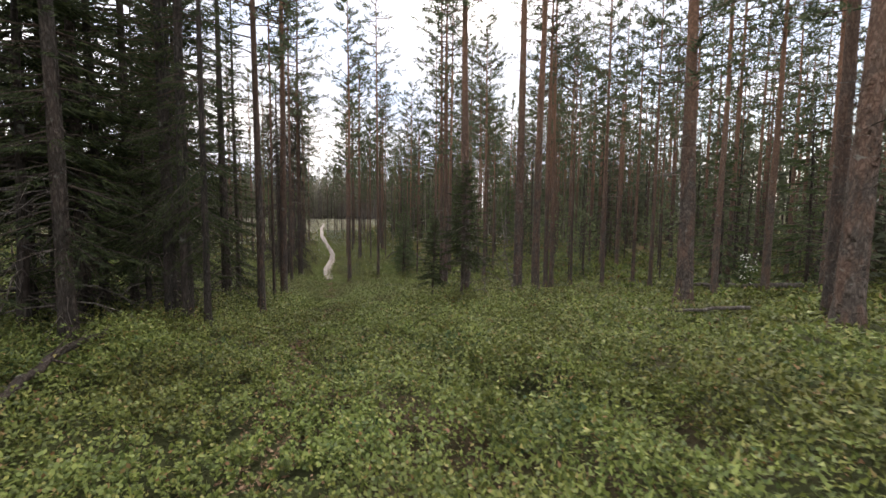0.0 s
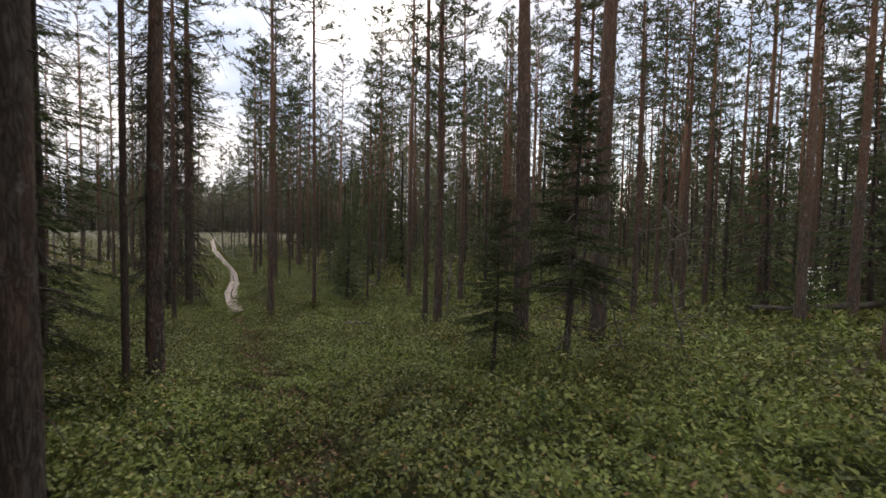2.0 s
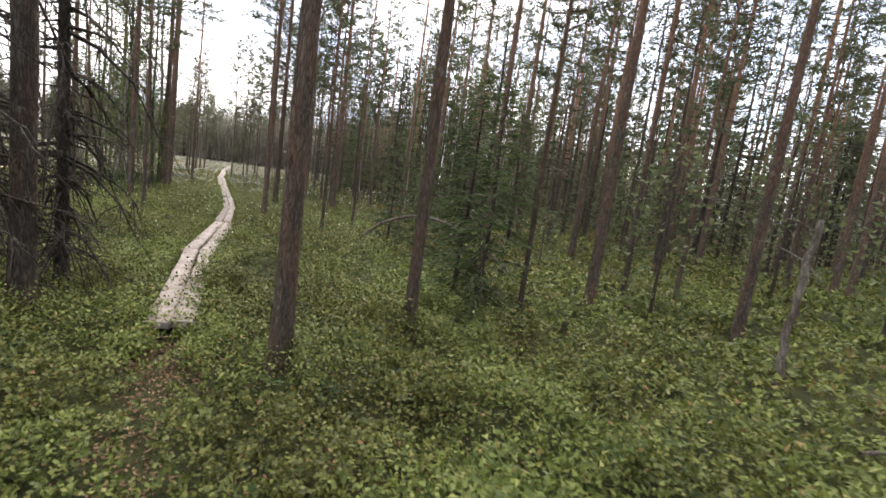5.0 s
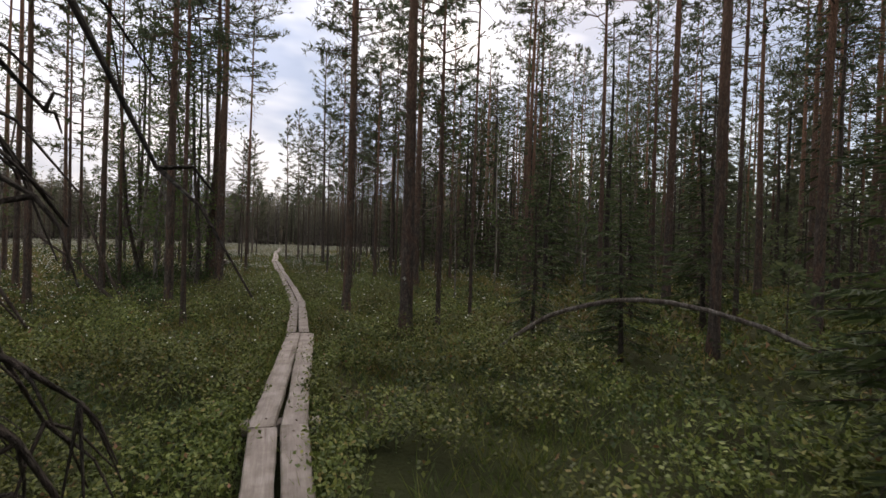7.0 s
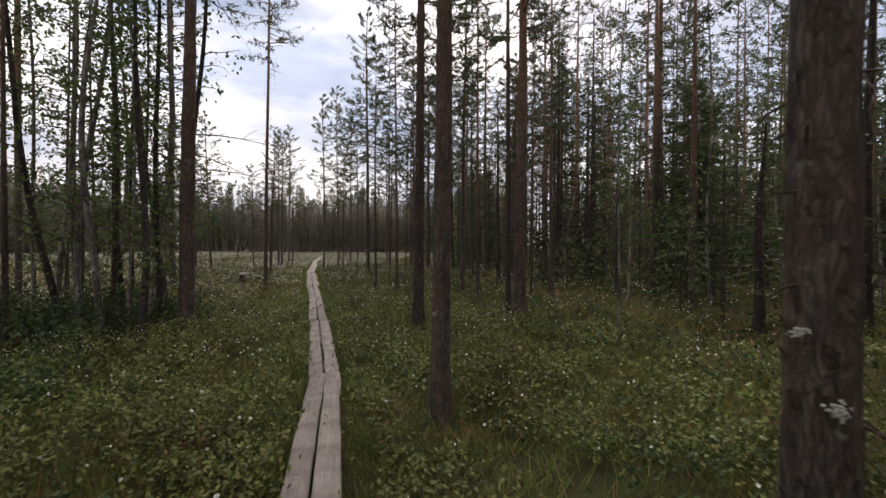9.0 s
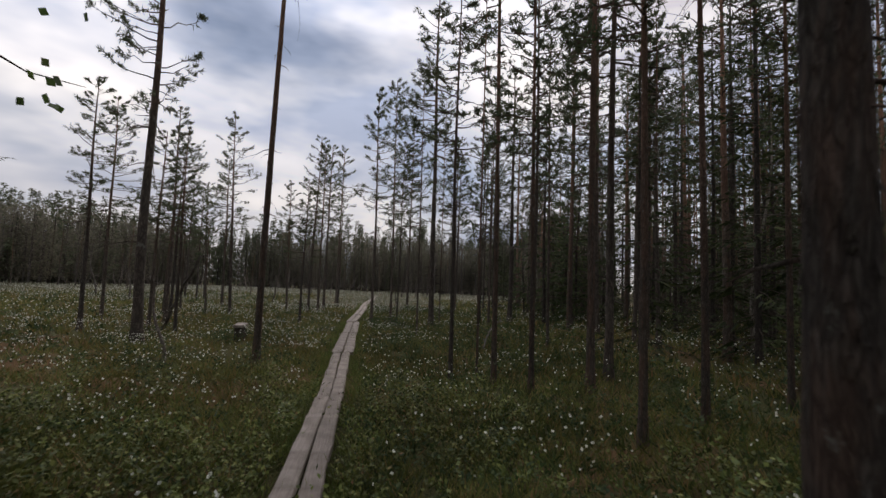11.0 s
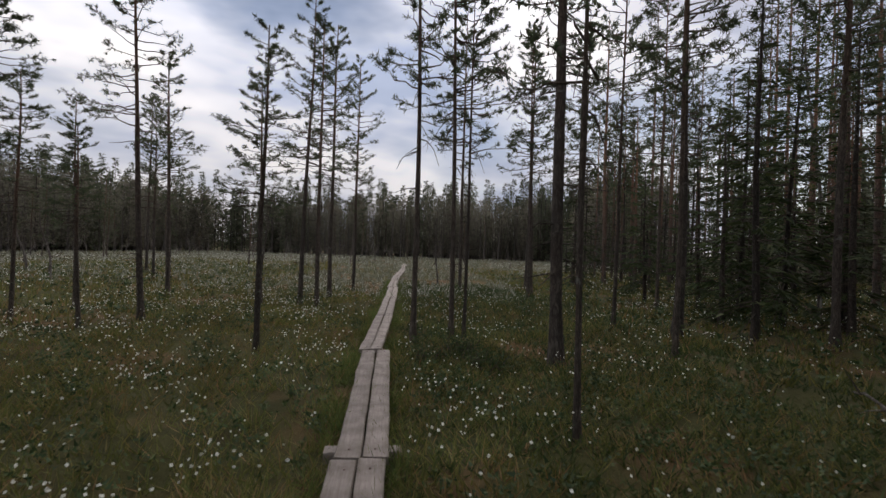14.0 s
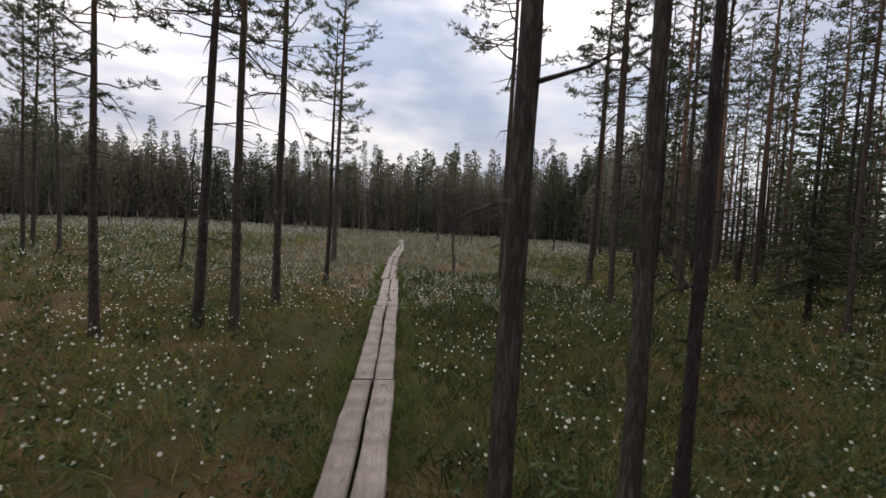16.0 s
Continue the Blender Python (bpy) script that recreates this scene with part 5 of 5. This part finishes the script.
NAIL = nail_head()
boardwalk = tagged(new("boardwalk"), "weathered grey two plank boardwalk across the bog", "boardwalk", kind="structure")
prng = random.Random(9)
medium = [slab(0.145, 3.0, 0.05, prng) for _ in range(5)]
middling = [slab(0.165, 3.0, 0.05, prng) for _ in range(3)]
narrow = [slab(0.125, 3.0, 0.045, prng) for _ in range(3)]
sleeper_mesh = slab(0.12, 0.52, 0.09, prng)
arc = [0.0]
for k in range(1, len(WAY_Y)):
    arc.append(arc[-1] + math.hypot(WAY_X[k] - WAY_X[k - 1], WAY_Y[k] - WAY_Y[k - 1]))
s, index = 0.1, 0
while s + 3.0 < arc[-1]:
    a = Vector((float(np.interp(s, arc, WAY_X)), float(np.interp(s, arc, WAY_Y)), 0))
    b = Vector((float(np.interp(s + 3.0, arc, WAY_X)), float(np.interp(s + 3.0, arc, WAY_Y)), 0))
    turn = math.atan2(-(b.x - a.x), b.y - a.y)
    c = (a + b) / 2
    side = Vector((math.cos(turn), math.sin(turn), 0))
    nudge = prng.uniform(-0.04, 0.04)
    level = 0.105 + prng.uniform(-0.012, 0.012)
    kinds, wide = (middling, 0.165) if c.y < 22.2 else (narrow, 0.125) if c.y < 33.0 else (medium, 0.145) if c.y < 34.5 or c.y > 39.5 else (middling, 0.165)
    for sign in (-1, 1):
        q = c + side * (sign * (wide / 2 + 0.007) + nudge)
        ob = part("plank", kinds[prng.randrange(len(kinds))], boardwalk)
        ob.matrix_basis = (Matrix.Translation((q.x, q.y, level + prng.uniform(-0.006, 0.006))) @ Matrix.Rotation(turn + prng.uniform(-0.008, 0.008), 4, "Z")
                           @ Matrix.Rotation(prng.uniform(-0.02, 0.02), 4, "Y") @ Matrix.Rotation(math.pi * prng.randrange(2), 4, "Z"))
        for end in (-1.38, 1.38):
            nail = part("nail", NAIL, ob, "rusty nail head")
            nail.matrix_basis = Matrix.Translation((prng.uniform(-0.02, 0.02), end + prng.uniform(-0.03, 0.03), (0.045 if wide < 0.13 else 0.05) / 2 + 0.003))
    q = a + side * nudge + (b - a).normalized() * 0.25
    if index % 3 != 1:
        s, index = s + 3.02, index + 1
        continue
    ob = part("sleeper", sleeper_mesh, boardwalk)
    ob.matrix_basis = Matrix.Translation((q.x, q.y, 0.02)) @ Matrix.Rotation(turn + math.pi / 2, 4, "Z")
    s += 3.02
    index += 1


# ---- fallen wood, the bench and small things ----
def pole(name, ends, radii, label, category, material=None, sag=0.0, wobble=0.03, sides=10, seed=1, twigs=0):
    """A fallen or bent stem between two or more points that lie on or over the ground."""
    rng = np.random.default_rng(seed)
    ends = np.array(ends, float)
    n = 14
    u, k = np.linspace(0, 1, n), np.linspace(0, 1, len(ends))
    line = np.stack([np.interp(u, k, ends[:, c]) for c in range(3)], 1)
    for _ in range(2):
        line[1:-1] = (line[:-2] + 2 * line[1:-1] + line[2:]) / 4
    line[1:-1] += rng.normal(size=(n - 2, 3)) * wobble * 0.4
    stem = Pile()
    stem.tube(line, np.interp(u, (0, 1), radii), sides, 0.05, rng)
    root = tagged(new(name, stem.mesh(name, material or DEAD_WOOD, True)), label, category)
    for _ in range(twigs):
        q = line[rng.integers(2, n - 1)]
        w = rng.normal(size=3) + (0, 0, 0.5)
        twig = Pile()
        twig.tube(twig_line(q, w / np.linalg.norm(w), rng.uniform(0.15, 0.5), -0.2, rng, 4), np.linspace(0.008, 0.002, 4), 4)
        part("twig", twig.mesh("twig", material or DEAD_WOOD), root)
    return root


def on(x, y, up):
    return (x, y, float(height(x, y)) + up)


pole("fallen_log", (on(2.9, 6.95, 0.24), on(3.8, 7.0, 0.25), on(4.75, 7.05, 0.26)), (0.014, 0.032), "grey fallen pine pole lying in the bilberry", "log", seed=3, twigs=5)
pole("fallen_log", (on(7.4, 13.6, 0.34), on(9.2, 13.5, 0.36), on(11.2, 13.3, 0.36)), (0.05, 0.08), "long pale fallen trunk lying on the forest floor", "log", seed=4)
pole("fallen_log", (on(-2.6, 2.5, 0.2), on(-2.85, 3.4, 0.25), on(-3.1, 4.7, 0.3)), (0.035, 0.022), "dark fallen branch under the spruces", "log", LIMB, seed=5, twigs=14)
pole("fallen_branch", (on(-1.6, 12.9, 0.3), on(-1.15, 12.62, 0.31)), (0.022, 0.014), "short pale broken branch lying on shrubs", "branch", seed=6)
pole("fallen_branch", (on(0.3, 15.0, 0.2), on(1.0, 14.9, 0.3), on(1.7, 15.1, 0.22)), (0.016, 0.008), "thin grey dead branch in the shrubs", "branch", seed=7, twigs=6)
pole("bent_trunk", ((-2.88, 22.15, 0.0), (-2.63, 21.83, 0.34), (-2.46, 21.61, 0.51), (-2.24, 21.33, 0.67), (-2.0, 21.02, 0.78), (-1.75, 20.7, 0.85), (-1.57, 20.47, 0.85), (-1.1, 19.9, 0.74), (-0.7, 19.4, 0.45), (-0.45, 19.1, 0.1)),
     (0.028, 0.02), "pale dead trunk bowed in an arch over the shrubs", "trunk", wobble=0.01, seed=8)
pole("leaning_pole", (on(-13.9, 36.6, 0.0), on(-13.2, 36.2, 0.9), on(-12.4, 35.7, 1.7)), (0.035, 0.02), "thin dead stem leaning against the pines", "dead stem", seed=9, twigs=5)
pole("leaning_pole", (on(-17.2, 48.2, 0.0), on(-16.9, 48.0, 1.4), on(-16.6, 47.8, 2.6)), (0.04, 0.015), "thin bare leaning dead stem on the bog", "dead stem", seed=10, twigs=3)
pole("leaning_pole", (on(-8.75, 24.5, 0.0), on(-9.4, 24.5, 0.72), on(-10.2, 24.45, 1.45)), (0.03, 0.014), "dark dead stem leaning among the birches", "dead stem", LIMB, seed=12, twigs=16)
pole("leaning_pole", (on(-8.72, 24.6, 0.0), on(-9.1, 24.6, 0.85), on(-9.5, 24.65, 1.8)), (0.028, 0.012), "dark dead stem leaning among the birches", "dead stem", LIMB, seed=16, twigs=18)
pole("fallen_branch", ((-6.45, 35.6, 0.1), (-6.35, 36.6, 0.32), (-6.17, 37.7, 0.5), (-6.1, 38.1, 0.46)), (0.02, 0.008), "thin pale fallen branch lying in the bog grass", "branch", seed=17, twigs=7)
pole("sapling", (on(1.33, 8.33, 0.0), on(1.22, 8.38, 0.5), on(1.12, 8.42, 1.0), on(1.13, 8.44, 1.55)), (0.012, 0.004), "thin bare dead sapling standing in shrubs", "sapling", seed=13, twigs=22)
pole("sapling", (on(0.95, 8.48, 0.0), on(0.75, 8.56, 0.45), on(0.66, 8.6, 0.9), on(0.64, 8.62, 1.35)), (0.01, 0.003), "thin bare dead sapling standing in shrubs", "sapling", seed=15, twigs=20)
pole("broken_stem", (on(0.95, 16.2, 0.0), on(1.0, 16.25, 0.7), on(1.06, 16.28, 1.5)), (0.035, 0.028), "thin broken dead stem standing upright", "dead stem", seed=14, twigs=4)


def rowan(x, y, h, seed):
    """A small rowan sapling with pale blossom."""
    rng = np.random.default_rng(seed)
    root = tagged(new("rowan_sapling"), "small rowan sapling with pale blossom", "sapling")
    root.matrix_basis = Matrix.Translation(on(x, y, 0.0))
    pts = stem_points(rng, h, 0.05, 8)
    wood, leaf, bloom = Pile(), Pile(), Pile()
    wood.tube(pts, np.linspace(0.014, 0.004, 8), 6)
    o = at_height(pts, h * 0.6) + rng.normal(size=(160, 3)) * (0.2, 0.2, 0.26)
    leaf.blades(o, unit(rng, 160, 0.4), 0.1, 0.03, rng)
    o = at_height(pts, h * 0.72) + rng.normal(size=(60, 3)) * (0.17, 0.17, 0.26)
    bloom.blades(o, unit(rng, 60), 0.06, 0.03, rng)
    part("stem", wood.mesh("rowan_stem", LIMB), root)
    part("foliage", leaf.mesh("rowan_leaves", BIRCH_LEAVES), root)
    part("blossom", bloom.mesh("rowan_blossom", COTTON), root, "pale cream blossom")
    return root


rowan(9.0, 13.4, 1.2, 3)


def bench(x, y, turn):
    """A low plank seat on two short stump legs, half sunk in the bog."""
    root = tagged(new("bench"), "low weathered plank bench on dark stump legs", "bench")
    root.matrix_basis = Matrix.Translation(on(x, y, 0.0)) @ Matrix.Rotation(radians(turn), 4, "Z")
    r = random.Random(4)
    top = slab(0.2, 0.58, 0.045, r)
    seat = part("seat", top, root, "grey weathered plank")
    seat.matrix_basis = Matrix.Translation((0, 0, 0.30))
    rng = np.random.default_rng(8)
    for y0 in (-0.17, 0.17):
        leg = Pile()
        leg.tube(np.array([[0, y0, -0.1], [0.01, y0, 0.1], [0, y0, 0.2], [0, y0, 0.279]]), (0.1, 0.09, 0.085, 0.085), 12, 0.04, rng)
        part("leg", leg.mesh("bench_leg", SPRUCE_BARK, True), root, "dark round stump leg")
    return root


bench(-10.98, 34.96, 24)


def thicket_bush(x, y, h, spread, seed, leaf_size=0.05):
    """A many-stemmed leafy bush."""
    rng = np.random.default_rng(seed)
    root = tagged(new("willow_bush"), "dark tangled leafy bush at the birches' feet", "bush", "bushes under the birches")
    root.matrix_basis = Matrix.Translation(on(x, y, 0.0))
    wood, leaf = Pile(), Pile()
    for _ in range(26):
        a = rng.uniform(0, 6.283)
        way = np.array([math.cos(a) * 0.6, math.sin(a) * 0.6, 1.0])
        line = twig_line(np.array([rng.normal() * 0.12, rng.normal() * 0.12, -0.05]), way / np.linalg.norm(way), h * rng.uniform(0.5, 1.1), -0.25, rng, 6, 0.12)
        wood.tube(line, np.linspace(0.012, 0.003, 6), 4)
        m = 70
        s = rng.uniform(0.15, 1.0, m)
        o = np.stack([np.interp(s * 5, range(6), line[:, c]) for c in range(3)], 1) + rng.normal(size=(m, 3)) * 0.1 * spread
        leaf.blades(o, unit(rng, m), leaf_size * rng.uniform(0.6, 1.3, m), leaf_size * 0.3, rng)
    part("stem", wood.mesh("bush_stems", LIMB), root)
    part("foliage", leaf.mesh("bush_foliage", HEATH), root)


for k, (x, y, h) in enumerate(((-9.2, 26.4, 1.1), (-8.8, 27.1, 1.3), (-9.9, 26.9, 1.2), (-9.6, 27.6, 1.0), (-10.6, 27.4, 1.3), (-8.2, 24.6, 0.7), (-8.5, 27.7, 0.8), (-9.1, 28.1, 1.0), (-10.2, 28.3, 0.9), (1.9, 30.5, 1.2), (-4.2, 45.6, 0.9))):
    thicket_bush(x, y, h, 1.0, 60 + k)
for k, (x, y) in enumerate(((-9.75, 40.0), (-9.35, 40.35), (-9.0, 39.9))):
    thicket_bush(x, y, 0.34, 0.9, 80 + k, 0.026)


def lichen_patch(x, y, z, radius, facing, size, seed):
    """A crusty pale patch grown on a trunk: overlapping scales that hug the bark."""
    rng = np.random.default_rng(seed)
    n = 34
    a = radians(facing) + rng.normal(size=n) * size / radius * 0.35
    h = rng.normal(size=n) * size * 0.3
    o = np.stack([x + np.cos(a) * (radius + 0.004), y + np.sin(a) * (radius + 0.004), float(height(x, y)) + z + h], 1)
    crust = Pile()
    for k in range(n):
        tangent = np.array([-math.sin(a[k]), math.cos(a[k]), 0.0])
        out = np.array([math.cos(a[k]), math.sin(a[k]), 0.0])
        t = np.arange(7) * 2 * np.pi / 7
        r = size * 0.16 * rng.uniform(0.6, 1.3, 7)
        rim = o[k] + np.cos(t)[:, None] * r[:, None] * tangent + np.sin(t)[:, None] * r[:, None] * np.array([0, 0, 1.0])
        v = np.concatenate([rim, (o[k] + out * 0.006)[None]])
        crust.add(v, [(e, (e + 1) % 7, 7) for e in range(7)])
    tagged(new("lichen_patch", crust.mesh("lichen_patch", LICHEN)), "pale crusty lichen patch on a pine trunk", "lichen")


lichen_patch(-4.04, 22.57, 0.98, 0.098, 205, 0.03, 1)
lichen_patch(-4.04, 22.57, 0.8, 0.1, 250, 0.034, 2)
lichen_patch(-5.05, 24.48, 0.75, 0.08, 240, 0.02, 3)
